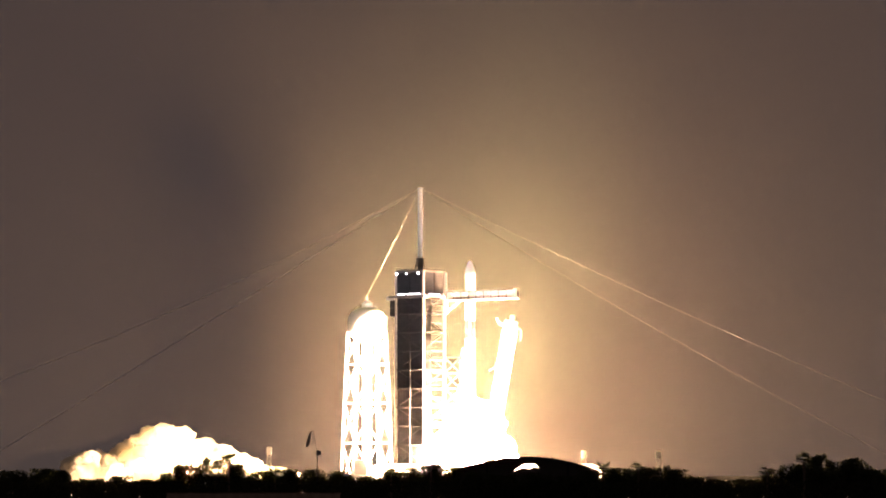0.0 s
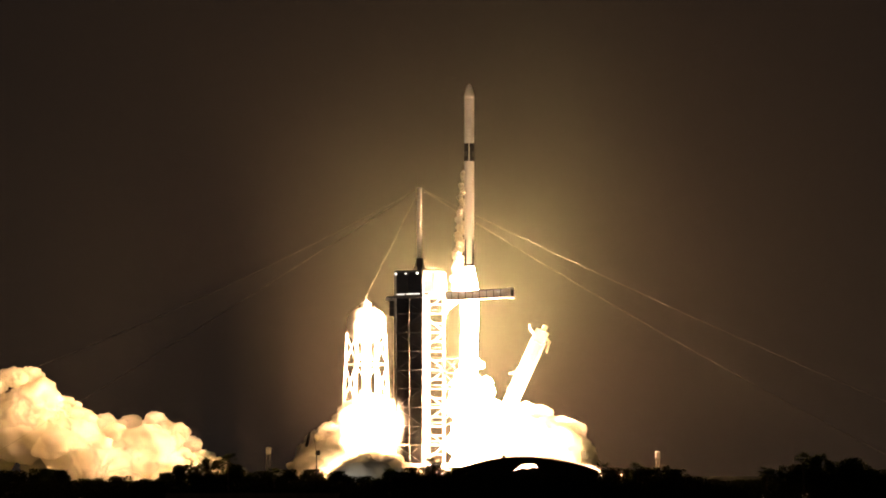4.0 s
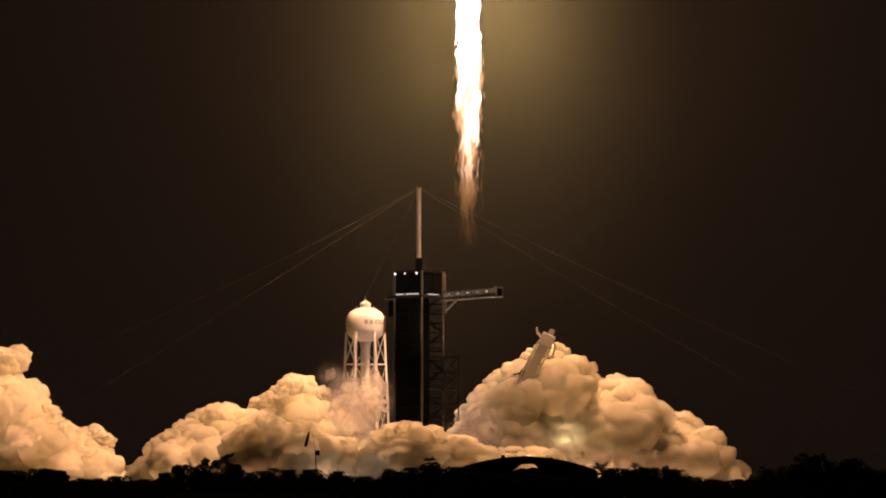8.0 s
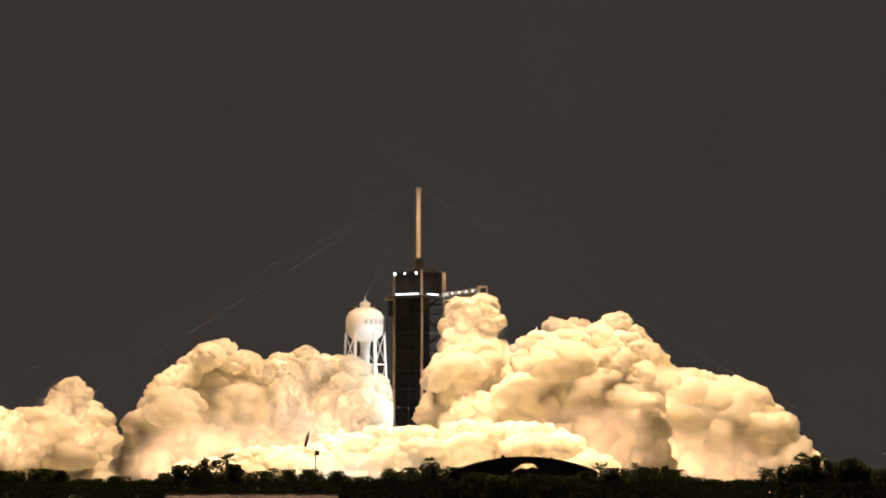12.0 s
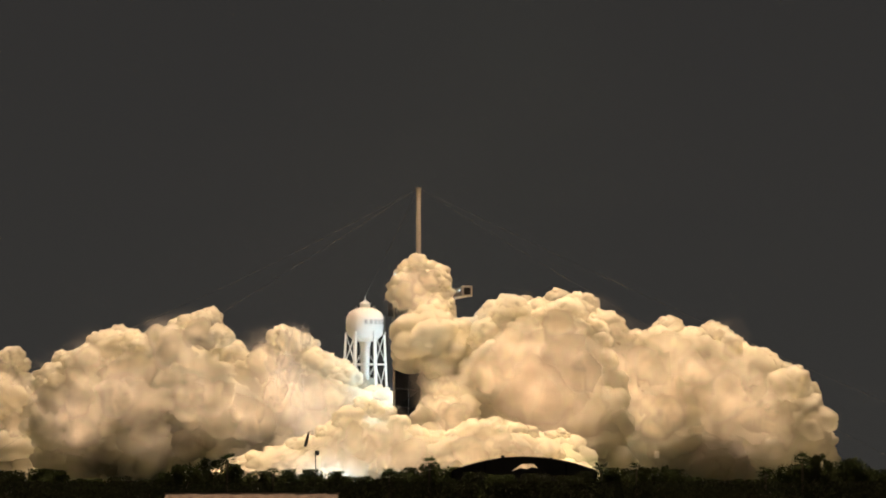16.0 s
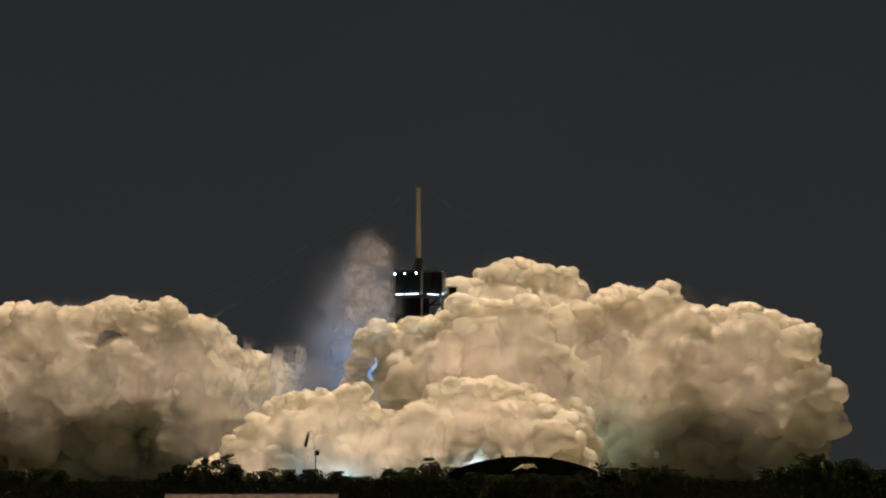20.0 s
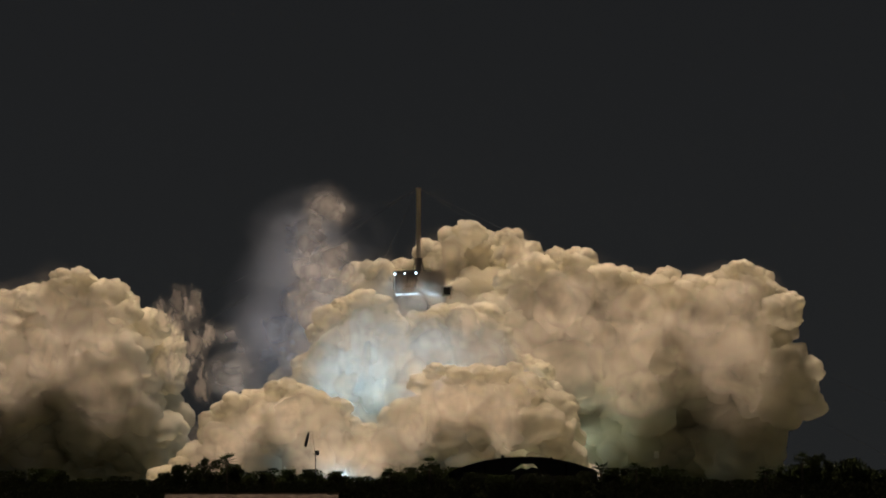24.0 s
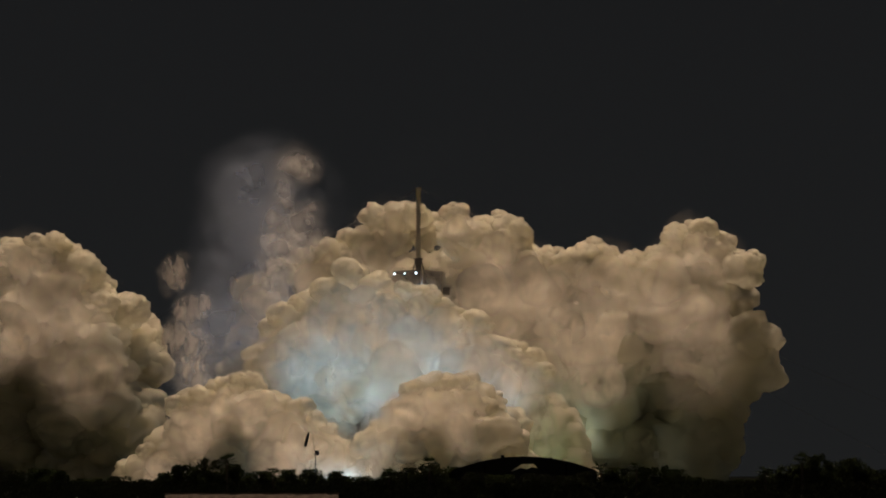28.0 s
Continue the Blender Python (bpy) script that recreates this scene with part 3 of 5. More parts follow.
SOFT = [billow(60 + k, 5, a1=0.3, a2=0.1, a3=0.035, blend=4, soft=0.93) for k in range(5)]
PLAIN = [billow(40 + k, 4, n3=400) for k in range(5)]
for me in FINE + PLAIN + SOFT:
    me.materials.append(SMOKE)
FIRE_MESH = billow(90, 3, n2=60, n3=120)
FIRE_MESH.materials.append(FIREBALL)


def plume_piece(name, rings, mat, parent, seed, ragged):
    """A ragged tapering tongue of flame; rings are pairs of height and radius."""
    bm = bmesh.new()
    n, made = 20, []
    for z, r in rings:
        row = []
        for i in range(n):
            a = math.tau * i / n
            k = 1 + ragged * noise.noise(Vector((math.cos(a) * 1.3 + seed, math.sin(a) * 1.3, z * 0.12))) * 1.6
            row.append(bm.verts.new((r * k * math.cos(a) + ragged * 2.0 * noise.noise(Vector((seed, 7, z * 0.07))), r * k * math.sin(a), z)))
        made.append(row)
    for lo, hi in zip(made, made[1:]):
        for i in range(n):
            bm.faces.new((lo[i], hi[i], hi[(i + 1) % n], lo[(i + 1) % n]))
    bm.faces.new(made[0])
    bm.faces.new(made[-1][::-1])
    return part(name, bm, mat, parent, smooth=True)




def steps(z0, z1, shape, n=24):
    return [(z0 + (z1 - z0) * i / n, max(0.05, shape(i / n))) for i in range(n + 1)]


CORE = PLUME = plume_piece("exhaust_flame", steps(0.3, -74, lambda s: (1.6 + 1.4 * min(1, s * 9) + 0.4 * s) * (1 - 0.92 * s ** 3.5)), FLAME, ROCKET, 1, 0.07)
tagged(CORE, "long white-hot exhaust flame")


def tongue(name, top, low, half, mat, seed, turn):
    """An upright wavering sheet of burning gas."""
    bm = bmesh.new()
    bmesh.ops.create_grid(bm, x_segments=14, y_segments=60, size=1.0, matrix=pose(0, 0, 0, 90, 0, 0))
    for v in bm.verts:
        s = (1 - v.co.z) / 2
        z = top + (low - top) * s
        sway = (0.5 + 1.6 * s) * noise.noise(Vector((seed, 3, z * 0.05)))
        bulge = half * 0.35 * noise.noise(Vector((v.co.x * 1.5, seed, z * 0.09)))
        v.co = (v.co.x * half, bulge, z)
        v.co.x += sway
    p = part(name, bm, mat, PLUME, smooth=True)
    p.matrix_basis = pose(0, 0, 0, 0, 0, turn)
    return p


HOT_SHEETS = [tongue("flame_edge", -40, -122, 5.0, HOT_TONGUES[k], k, turn) for k, turn in enumerate((-28, 4, 31))]
COOL_SHEETS = [tongue("flame_tail", -66, -144, 6.2, COOL_TONGUES[k], 4 + k, turn) for k, turn in enumerate((-22, 9, 38))]
# Unseen glowing pieces, added to keep the clouds lit once the rocket is gone.
LATE_LIGHT = [plume_piece("flame_trail", steps(-4, -52, lambda s: 2.1 - 0.04 * k), FLAME, PLUME, 10 + k, 0.03) for k in range(3)]
rng = random.Random(5)
for i in range(34):
    s = i / 33
    v = new("vapour_puff", PLAIN[i % 5])
    v.parent = ROCKET
    tagged(v, "white frost vapour")
    r = 0.9 + 1.3 * (1 - s)
    v.matrix_basis = Matrix.LocRotScale((-2.2 - 2.4 * (1 - s) ** 0.7 + rng.uniform(-0.7, 0.7), rng.uniform(-1.5, 1.5), -8 + 44 * s ** 1.15), Euler((rng.uniform(0, 6), rng.uniform(0, 6), 0)), (r, r, r * 1.2))


# ---- tilting support ----
def strongback():
    t = thing("strongback", pose(16.8, 2, 13.5), "white steel transporter strongback leaning away from the rocket", "launch support")
    L = 50.0
    for x in (-2.2, 2.2):
        for y in (-1.8, 1.8):
            part("chord", beam((x, y, 0), (x * 1.2, y, L - 4), 0.7), WHITE, t)
    n = 12
    for i in range(n):
        z, z2 = i * (L - 4) / n, (i + 1) * (L - 4) / n
        w, w2 = 2.2 + 0.44 * i / n, 2.2 + 0.44 * (i + 1) / n
        for y in (-1.8, 1.8):
            part("cross_bar", beam((-w, y, z), (w, y, z), 0.35), WHITE, t)
            part("brace", beam((-w if i % 2 else w, y, z), (w2 if i % 2 else -w2, y, z2), 0.35), WHITE, t)
    part("spine", box((-2.0, -1.2, 0), (1.9, 1.6, L - 4), 0.1), WHITE, t, "white enclosed spine")
    part("head", box((-2.7, -2, L - 5), (2.5, 2, L), 0.4), WHITE, t)
    part("crown", box((-0.9, -1.4, L), (1.1, 1.4, L + 2.2), 0.3), WHITE, t)
    part("grab_arm", beam((-1.6, -1.5, L - 2.6), (-4.8, -1.5, L - 1.4), 0.9), WHITE, t)
    part("grab_arm", beam((-1.6, 1.5, L - 2.6), (-4.8, 1.5, L - 1.4), 0.9), WHITE, t)
    part("claw", beam((-4.7, -1.5, L - 1.5), (-5.7, -1.5, L + 0.1), 0.7), WHITE, t)
    part("side_arm", beam((1.5, 0, L - 1.5), (4.2, 0, L - 3.0), 0.7), WHITE, t)
    part("side_hook", beam((4.1, 0, L - 2.8), (4.6, 0, L - 7.0), 0.6), WHITE, t)
    part("umbilical_box", box((-3.4, -1.2, L - 19), (-1.6, 1.2, L - 16.5), 0.15), STEEL, t)
    part("umbilical_arm", beam((-3.0, 0, L - 18), (-5.2, 0, L - 20), 0.6), STEEL, t)
    part("umbilical_box", box((-3.2, -1.0, L - 26), (-1.7, 1.0, L - 24.6), 0.15), STEEL, t)
    part("pivot", beam((0, -4, 0), (0, 4, 0), 1.6, 12), STEEL, t)
    return t


STRONGBACK = strongback()
t = thing("pivot_stand", pose(16.8, 2, 8.9), "grey steel pivot stand on the pad", "stand")
for y in (-4.4, 4.4):
    part("bracket", box((-2.2, y - 0.4, 0), (2.2, y + 0.4, 5.2), 0.2), STEEL, t)
part("base", box((-3, -5.2, 0), (3, 5.2, 0.8), 0.1), STEEL, t)

# small buildings round the pad
def hut(m, w, d, h, label):
    t = thing("pump_house", m, label, "hut")
    part("wall", box((-w / 2, -d / 2, -0.6), (w / 2, d / 2, h), 0.1), PALE_STEEL, t)
    part("roof", box((-w / 2 - 0.3, -d / 2 - 0.3, h), (w / 2 + 0.3, d / 2 + 0.3, h + 0.3), 0.05), STEEL, t)
    part("door", box((-0.5, -d / 2 - 0.06, 0), (0.5, -d / 2, 2.1)), STEEL, t)
    return t


hut(pose(-30.5, -46, 0), 4.6, 4, 10, "pale pump house at the foot of the water tower")


def light_tower(m, h, label):
    t = thing("camera_tower", m, label, "tower")
    for x in (-0.6, 0.6):
        for y in (-0.6, 0.6):
            part("post", beam((x, y, -0.5), (x, y, h), 0.16), PALE_STEEL, t)
    n = int(h / 1.6)
    for i in range(n):
        part("brace", beam((-0.6 if i % 2 else 0.6, -0.6, i * h / n), (0.6 if i % 2 else -0.6, -0.6, (i + 1) * h / n), 0.1), PALE_STEEL, t)
    part("cabin", box((-0.9, -0.9, h), (0.9, 0.9, h + 2.6), 0.1), WHITE, t, "white box on top")
    return t


light_tower(pose(-65, -20, 0), 12.5, "white camera tower lit by the launch")
light_tower(pose(79.2, -20, 0), 11.0, "white camera tower lit by the launch")
light_tower(pose(51.2, -30, 0), 11.2, "slim pale camera tower beside the pad")
# The stand at x 10 is added to carry the middle beam.
for x, y in ((-33, -118.4), (10, -118.4), (42, -118.4), (-33, -152.4)):
    t = thing("floodlight", pose(x, y, 0), "ground floodlight on a steel stand aimed at the pad", "floodlight", "pad floodlights")
    part("stand", beam((0, -0.5, -0.4), (0, -0.5, 3.8), 0.3), STEEL, t)
    part("head", box((-0.9, -1.2, 3.7), (0.9, -0.4, 5.2), 0.1), DARK_STEEL, t)
    part("lens", box((-0.8, -0.38, 3.85), (0.8, -0.34, 5.05)), LAMP_GLOW, t, "glowing cool lens")

t = thing("equipment_cabin", pose(-60, -24, 0), "low white equipment cabin", "cabin")
part("body", box((-4, -2, -0.5), (4.5, 2, 6.5), 0.15), WHITE, t)
part("roof", box((-4.2, -2.2, 6.5), (4.7, 2.2, 6.8), 0.05), STEEL, t)
t = thing("equipment_cabin", pose(76.8, -22, 0), "low white equipment cabin", "cabin")
part("body", box((-3, -2, -0.5), (4, 2, 5.6), 0.15), WHITE, t)
part("roof", box((-3.2, -2.2, 5.6), (4.2, 2.2, 5.9), 0.05), STEEL, t)

# ---- near the camera: wind sock, shelter, shed ----
t = thing("wind_sock_pole", pose(-15.2, -955, 0), "dark pole with a limp wind sock and a lamp head", "wind sock")
part("pole", beam((0, 0, -0.4), (0, 0, 8.2), 0.17, 10, 0.12), BLACK, t)
part("lamp_head", box((-0.1, -0.15, 7.95), (0.45, 0.2, 8.55), 0.06), BLACK, t)
part("bracket", beam((-0.25, 0, 8.15), (0.35, 0, 8.2), 0.1), BLACK, t)
part("whip", beam((-0.05, 0, 8.2), (-0.45, 0, 10.95), 0.05, 6, 0.03), BLACK, t)
part("arm", beam((-0.45, 0, 10.85), (-0.78, 0, 10.8), 0.04, 6), BLACK, t)
part("sock", lathe([(0.16, 0.0), (0.2, 0.5), (0.17, 1.2), (0.08, 1.8), (0.05, 1.85)], 12), BLACK, t, "limp dark fabric wind sock").matrix_basis = pose(-1.25, 0, 9.0, 0, 14, 0)


def arched_shelter():
    t = thing("arched_shelter", pose(9.4, -965, 0), "dark arched shelter with a low curved roof", "shelter")
    R, half, zc = 22.0, 8.4, 7.78 - 22.0
    bm = bmesh.new()
    n = 20
    a1 = math.asin(half / R)
    rows = []
    for y in (-5, 5):
        for r in (R, R - 0.22):
            rows.append([bm.verts.new((r * math.sin(a1 * (2 * i / n - 1)), y, zc + r * math.cos(a1 * (2 * i / n - 1)))) for i in range(n + 1)])
    o0, i0, o1, i1 = rows
    for i in range(n):
        bm.faces.new((o0[i], o0[i + 1], o1[i + 1], o1[i]))
        bm.faces.new((i0[i + 1], i0[i], i1[i], i1[i + 1]))
        bm.faces.new((o0[i + 1], o0[i], i0[i], i0[i + 1]))
        bm.faces.new((o1[i], o1[i + 1], i1[i + 1], i1[i]))
    for k in (0, n):
        bm.faces.new((o0[k], o1[k], i1[k], i0[k]))
    part("roof", bm, CANVAS, t, "dark curved sheet roof")
    for x in (-half, -4.6, 4.9, half):
        for y in (-4.6, 4.6):
            part("post", beam((x * 0.985, y, -0.4), (x * 0.985, y, zc + math.sqrt(R * R - x * x * 0.97) - 0.1), 0.25), BLACK, t)
    arc = lambda x: zc + math.sqrt(R * R - x * x) - 0.15
    left = [(-8.2, -0.3), (-1.4, -0.3)] + [(x, arc(x)) for x in (-1.4, -3, -4.5, -6, -7.2, -8.2)]
    right = [(8.2, -0.3), (1.5, -0.3)] + [(x, arc(x)) for x in (1.5, 3, 4.5, 6, 7.2, 8.2)]
    below = [(-1.4, -0.3), (1.5, -0.3), (1.5, 6.4), (0.9, 6.55), (0.35, 6.3), (-0.4, 6.45), (-1.4, 6.05)]
    above = [(-1.4, 6.15), (-0.3, 6.88), (1.1, 6.93), (1.5, 6.5), (1.5, arc(1.5)), (0, arc(0)), (-1.4, arc(1.4))]
    for outline in (left, right, below, above):
        bm = bmesh.new()
        near = [bm.verts.new((x, -4.7, z)) for x, z in outline]
        far = [bm.verts.new((x, -4.55, z)) for x, z in outline]
        bm.faces.new(near)
        bm.faces.new(far[::-1])
        for i in range(len(outline)):
            j = (i + 1) % len(outline)
            bm.faces.new((near[j], near[i], far[i], far[j]))
        bmesh.ops.recalc_face_normals(bm, faces=bm.faces[:])
        part("end_panel", bm, CANVAS, t)
    part("ridge_vent", box((-2.6, -0.3, 7.6), (-2.2, 0.3, 7.95), 0.05), BLACK, t)
    part("ridge_vent", box((3.1, -0.3, 7.5), (3.4, 0.3, 7.72), 0.05), BLACK, t)
    return t


arched_shelter()


def shed():
    t = thing("shed", pose(-12.8, -1150, 0), "low shed with a weathered sheet-metal roof", "shed")
    part("wall", box((-5.4, -3, -0.4), (5.4, 3, 3.6)), STEEL, t)
    bm = bmesh.new()
    rows = []
    for y, z in ((-3.4, 3.72), (0.0, 4.5)):
        for lift in (0.0, -0.03):
            rows.append([bm.verts.new((i * 0.0725, y, z + lift + (0.04 if i % 2 else 0.0))) for i in range(11)])
    for up, down in ((rows[0], rows[2]), (rows[3], rows[1]), (rows[1], rows[0]), (rows[2], rows[3])):
        for i in range(10):
            bm.faces.new((up[i], up[i + 1], down[i + 1], down[i]))
    for i in (0, 10):
        bm.faces.new((rows[0][i], rows[1][i], rows[3][i], rows[2][i]))
    bmesh.ops.recalc_face_normals(bm, faces=bm.faces[:])
    sheet = part("roof_sheet", bm, ROOF, t)
    sheet.matrix_basis = pose(-5.8, 0, 0)
    for i in range(1, 16):
        like(sheet, pose(-5.8 + i * 0.725, 0, 0.012 * (i % 3)))
    part("back_roof", box((-5.8, 0.02, 3.6), (5.8, 3.4, 3.7)), ROOF, t).matrix_basis = pose(0, 0, 0.0)
    part("ridge_cap", beam((-5.85, 0.02, 4.53), (5.85, 0.02, 4.53), 0.14), ROOF, t)
    return t


shed()


# ---- trees ----
def oak(seed, h, w):
    """Scrub oak: tapered trunk, limbs, an uneven crown of many leaves."""
    r = random.Random(seed)
    t = thing("scrub_oak", pose(0, 0, 0), "dark scrub oak with a dense uneven crown", "tree", "trees before the pad")
    bm = bmesh.new()
    add_beam(bm, (0, 0, -0.4), (0.1, 0, h * 0.45), 0.5, 8, 0.3)
    tips = []
    for k in range(9):
        a, q = math.tau * k / 9 + r.uniform(-0.3, 0.3), r.uniform(0.35, 0.95)
        p = Vector((math.cos(a) * w * q * 0.8, math.sin(a) * w * q * 0.8, h * (0.92 - 0.35 * q * q) + r.uniform(-0.5, 0.3)))
        s = Vector((0, 0, h * r.uniform(0.25, 0.45)))
        part("limb", beam(s, p, 0.2, 6, 0.05), BARK, t)
        tips.append(p)
    tips.append(Vector((0, 0, h * 0.9)))
    part("trunk", bm, BARK, t)
    verts, faces = [], []
    for k in range(84):
        base = r.choice(tips)
        c = base + Vector((r.gauss(0, w * 0.18), r.gauss(0, w * 0.18), r.gauss(-0.2, h * 0.07)))
        if r.random() < 0.45:
            c = Vector((r.uniform(-w, w) * 0.85, r.uniform(-w, w) * 0.85, h * r.uniform(0.2, 0.75)))
        cr = r.uniform(0.35, 0.85)
        for j in range(70):
            d = Vector((r.gauss(0, 1), r.gauss(0, 1), r.gauss(0, 1))).normalized() * cr * r.uniform(0.5, 1.15)
            p = c + d
            if p.z > h:
                p.z = h - abs(r.gauss(0, 0.8))
            u = Vector((r.gauss(0, 1), r.gauss(0, 1), r.gauss(0, 1))).normalized()
            v = u.orthogonal().normalized()
            a, b = r.uniform(0.1, 0.22), r.uniform(0.06, 0.13)
            i = len(verts)
            verts += [p - u * a, p + v * b, p + u * a, p - v * b]
            faces.append((i, i + 1, i + 2, i + 3))
    me = bpy.data.meshes.new("crown")
    me.from_pydata([tuple(p) for p in verts], [], faces)
    me.materials.append(LEAF)
    c = new("crown", me)
    c.parent = t
    return t


def palm(seed, h):
    r = random.Random(seed)
    t = thing("palmetto", pose(0, 0, 0), "dark palmetto with spiky fan fronds", "palm", "palmettos before the pad")
    part("trunk", beam((0, 0, -0.4), (0.1, 0.1, h - 0.7), 0.34, 8, 0.26), BARK, t)
    for k in range(14):
        a, e = math.tau * k / 14 + r.uniform(-0.2, 0.2), r.uniform(-0.3, 1.3)
        d = Vector((math.cos(a) * math.cos(e), math.sin(a) * math.cos(e), math.sin(e)))
        side = d.cross(Vector((0, 0, 1))).normalized()
        o = Vector((0.1, 0.1, h - 0.8))
        hub = o + d * r.uniform(0.5, 0.8)
        bm = bmesh.new()
        add_beam(bm, o, hub, 0.05)
        for j in range(-6, 7):
            f = (d * math.cos(j * 0.2) + side * math.sin(j * 0.2)).normalized()
            tip = hub + f * r.uniform(0.6, 0.95) + Vector((0, 0, -0.12))
            q = f.cross(d.cross(side)).normalized() * 0.045
            bm.faces.new([bm.verts.new(p) for p in (hub, hub.lerp(tip, 0.4) + q, tip, hub.lerp(tip, 0.4) - q)])
        part("frond", bm, PALM, t)
    return t


OAKS = [oak(1, 6.4, 2.6), oak(2, 7.6, 3.2), oak(3, 5.6, 2.4), oak(4, 6.0, 3.4)]
OAK_H = (6.4, 7.6, 5.6, 6.0)
rng = random.Random(11)
# distance across, distance away, height, kind
STANDS = ((-48, 455, 6.5, 2), (-44.5, 440, 6.3, 0), (-50.5, 440, 6.3, 3), (-41.5, 450, 5.3, 3), (-38.6, 455, 5.6, 2), (-35.4, 450, 5.2, 3), (-33.4, 455, 5.5, 2),
          (-29.3, 425, 6.9, 3), (-26.2, 428, 7.9, 1), (-23.8, 432, 7.0, 0), (-20.8, 440, 6.2, 3), (-18.4, 445, 6.4, 2), (-15.6, 450, 6.4, 0), (-12.6, 440, 6.2, 2), (-10.5, 446, 5.6, 3), (-8.5, 450, 5.0, 3),
          (-5.6, 430, 6.1, 3), (-3.4, 434, 6.6, 0), (-1.2, 428, 7.2, 1), (1.2, 432, 6.7, 3), (3.6, 415, 6.1, 2), (6.5, 412, 5.8, 3), (9.5, 410, 6.0, 3), (13.2, 412, 5.7, 3), (16.2, 425, 6.2, 0), (19.0, 436, 6.6, 2),
          (21.8, 440, 6.5, 3), (24.4, 436, 6.9, 1), (27.0, 440, 6.4, 0), (29.6, 450, 5.5, 3), (32.6, 455, 5.2, 2), (35.5, 448, 5.2, 3), (37.6, 436, 6.3, 0), (40.0, 430, 7.0, 3), (42.3, 430, 8.3, 1), (44.8, 434, 7.6, 1), (47.0, 436, 7.7, 0), (49.4, 440, 6.4, 3), (51.6, 446, 5.8, 2))
used = set()
for x, far, h, k in STANDS:
    m = pose(x * 1.02, -1400 + far, 0, 0, 0, rng.uniform(0, 360))
    s = 0.98 * h / OAK_H[k]
    o = OAKS[k]
    if k in used:
        o = copy_thing(o, m)
    else:
        o.matrix_basis = m
        used.add(k)
    o.scale = (rng.uniform(0.8, 1.05), rng.uniform(0.8, 1.05), s)
PALMS = [palm(21, 6.6), palm(22, 7.3)]
for i, (x, far, h) in enumerate(((-1.6, 420, 7.4), (-19.6, 430, 6.3), (18.2, 426, 6.9), (-6.0, 425, 6.3), (41.0, 424, 7.9), (22.4, 430, 6.9), (37.0, 428, 6.6), (-24.4, 420, 7.9))):
    m = pose(x, -1400 + far, 0, 0, 0, 40 * i)
    o = PALMS[i] if i < 2 else copy_thing(PALMS[i % 2], m)
    o.matrix_basis = m
    o.scale = (1, 1, h / (6.6, 7.3)[i % 2])

# low scrub between the trunks
verts, faces = [], []
nrng = np.random.default_rng(3)
for k in range(45000):
    x, y, z = nrng.uniform(-62, 62), nrng.uniform(-1002, -930), 4.9 * nrng.random() ** 0.6
    u = Vector(nrng.normal(size=3)).normalized()
    v = u.orthogonal().normalized()
    a, b = nrng.uniform(0.1, 0.28), nrng.uniform(0.07, 0.17)
    p = Vector((x, y, z))
    i = len(verts)
    verts += [p - u * a, p + v * b, p + u * a, p - v * b]
    faces.append((i, i + 1, i + 2, i + 3))
me = bpy.data.meshes.new("scrub")
me.from_pydata([tuple(p) for p in verts], [], faces)
me.materials.append(SCRUB)
tagged(new("scrub", me), "dark low scrub and brush before the pad", "shrubs", kind="stuff")

# ---- exhaust clouds ----
SPREAD = {}


def drift(name, t, x0, x1, *heights):
    SPREAD.setdefault(name, []).append((t, x0, x1, heights))


# the left cloud's spread: seconds, both ends, heights of its top from end to end
drift("left", 0, -158.4, -50.8, 7, 13, 15, 16, 13, 17, 21, 24, 26, 25, 24, 21, 18, 17, 15, 13, 10, 9, 8, 7, 5)
drift("left", 1, -164.0, -54.2, 7, 11, 18, 28, 34, 30, 33, 29, 24, 20, 20, 18, 17, 19, 20, 22, 19, 15, 11, 9, 6)
drift("left", 2, -186.7, -50.8, 14, 17, 26, 34, 39, 37, 34, 31, 23, 23, 21, 24, 28, 28, 24, 22, 15, 11, 9, 7, 5)
drift("left", 3, -198.0, -57.5, 30, 31, 34, 42, 46, 46, 38, 32, 26, 26, 27, 26, 27, 30, 28, 22, 13, 10, 10, 8, 5)
drift("left", 6, -202.6, -103.3, 48, 49, 49, 50, 51, 51, 51, 52, 51, 33, 34, 35, 35, 31, 27, 27, 28, 25, 15, 11, 5)
drift("left", 8, -213.9, -127.3, 55, 55, 56, 56, 57, 57, 57, 57, 57, 56, 56, 37, 36, 33, 30, 25, 25, 26, 26, 22, 5)
drift("left", 9.5, -213.9, -100.6, 39, 39, 38, 38, 38, 37, 37, 36, 35, 30, 26, 26, 27, 24, 31, 31, 29, 29, 29, 27, 7)
drift("left", 11, -213.9, -114.2, 37, 36, 35, 34, 33, 33, 32, 32, 29, 29, 29, 28, 28, 34, 39, 39, 34, 31, 29, 23, 7)
drift("left", 12.5, -213.9, -125.5, 37, 36, 36, 35, 35, 34, 34, 34, 33, 33, 33, 33, 33, 39, 44, 45, 41, 36, 32, 18, 5)
drift("left", 14.5, -213.9, -141.4, 39, 39, 40, 40, 40, 41, 41, 41, 41, 41, 41, 43, 45, 47, 50, 52, 49, 44, 35, 20, 5)
drift("left", 16, -213.9, -155.0, 50, 50, 50, 50, 50, 50, 50, 50, 50, 51, 51, 52, 52, 53, 54, 55, 51, 40, 31, 21, 7)
drift("left", 17.5, -213.9, -165.2, 46, 46, 47, 48, 48, 49, 49, 50, 51, 51, 52, 52, 53, 54, 55, 57, 50, 39, 29, 19, 7)
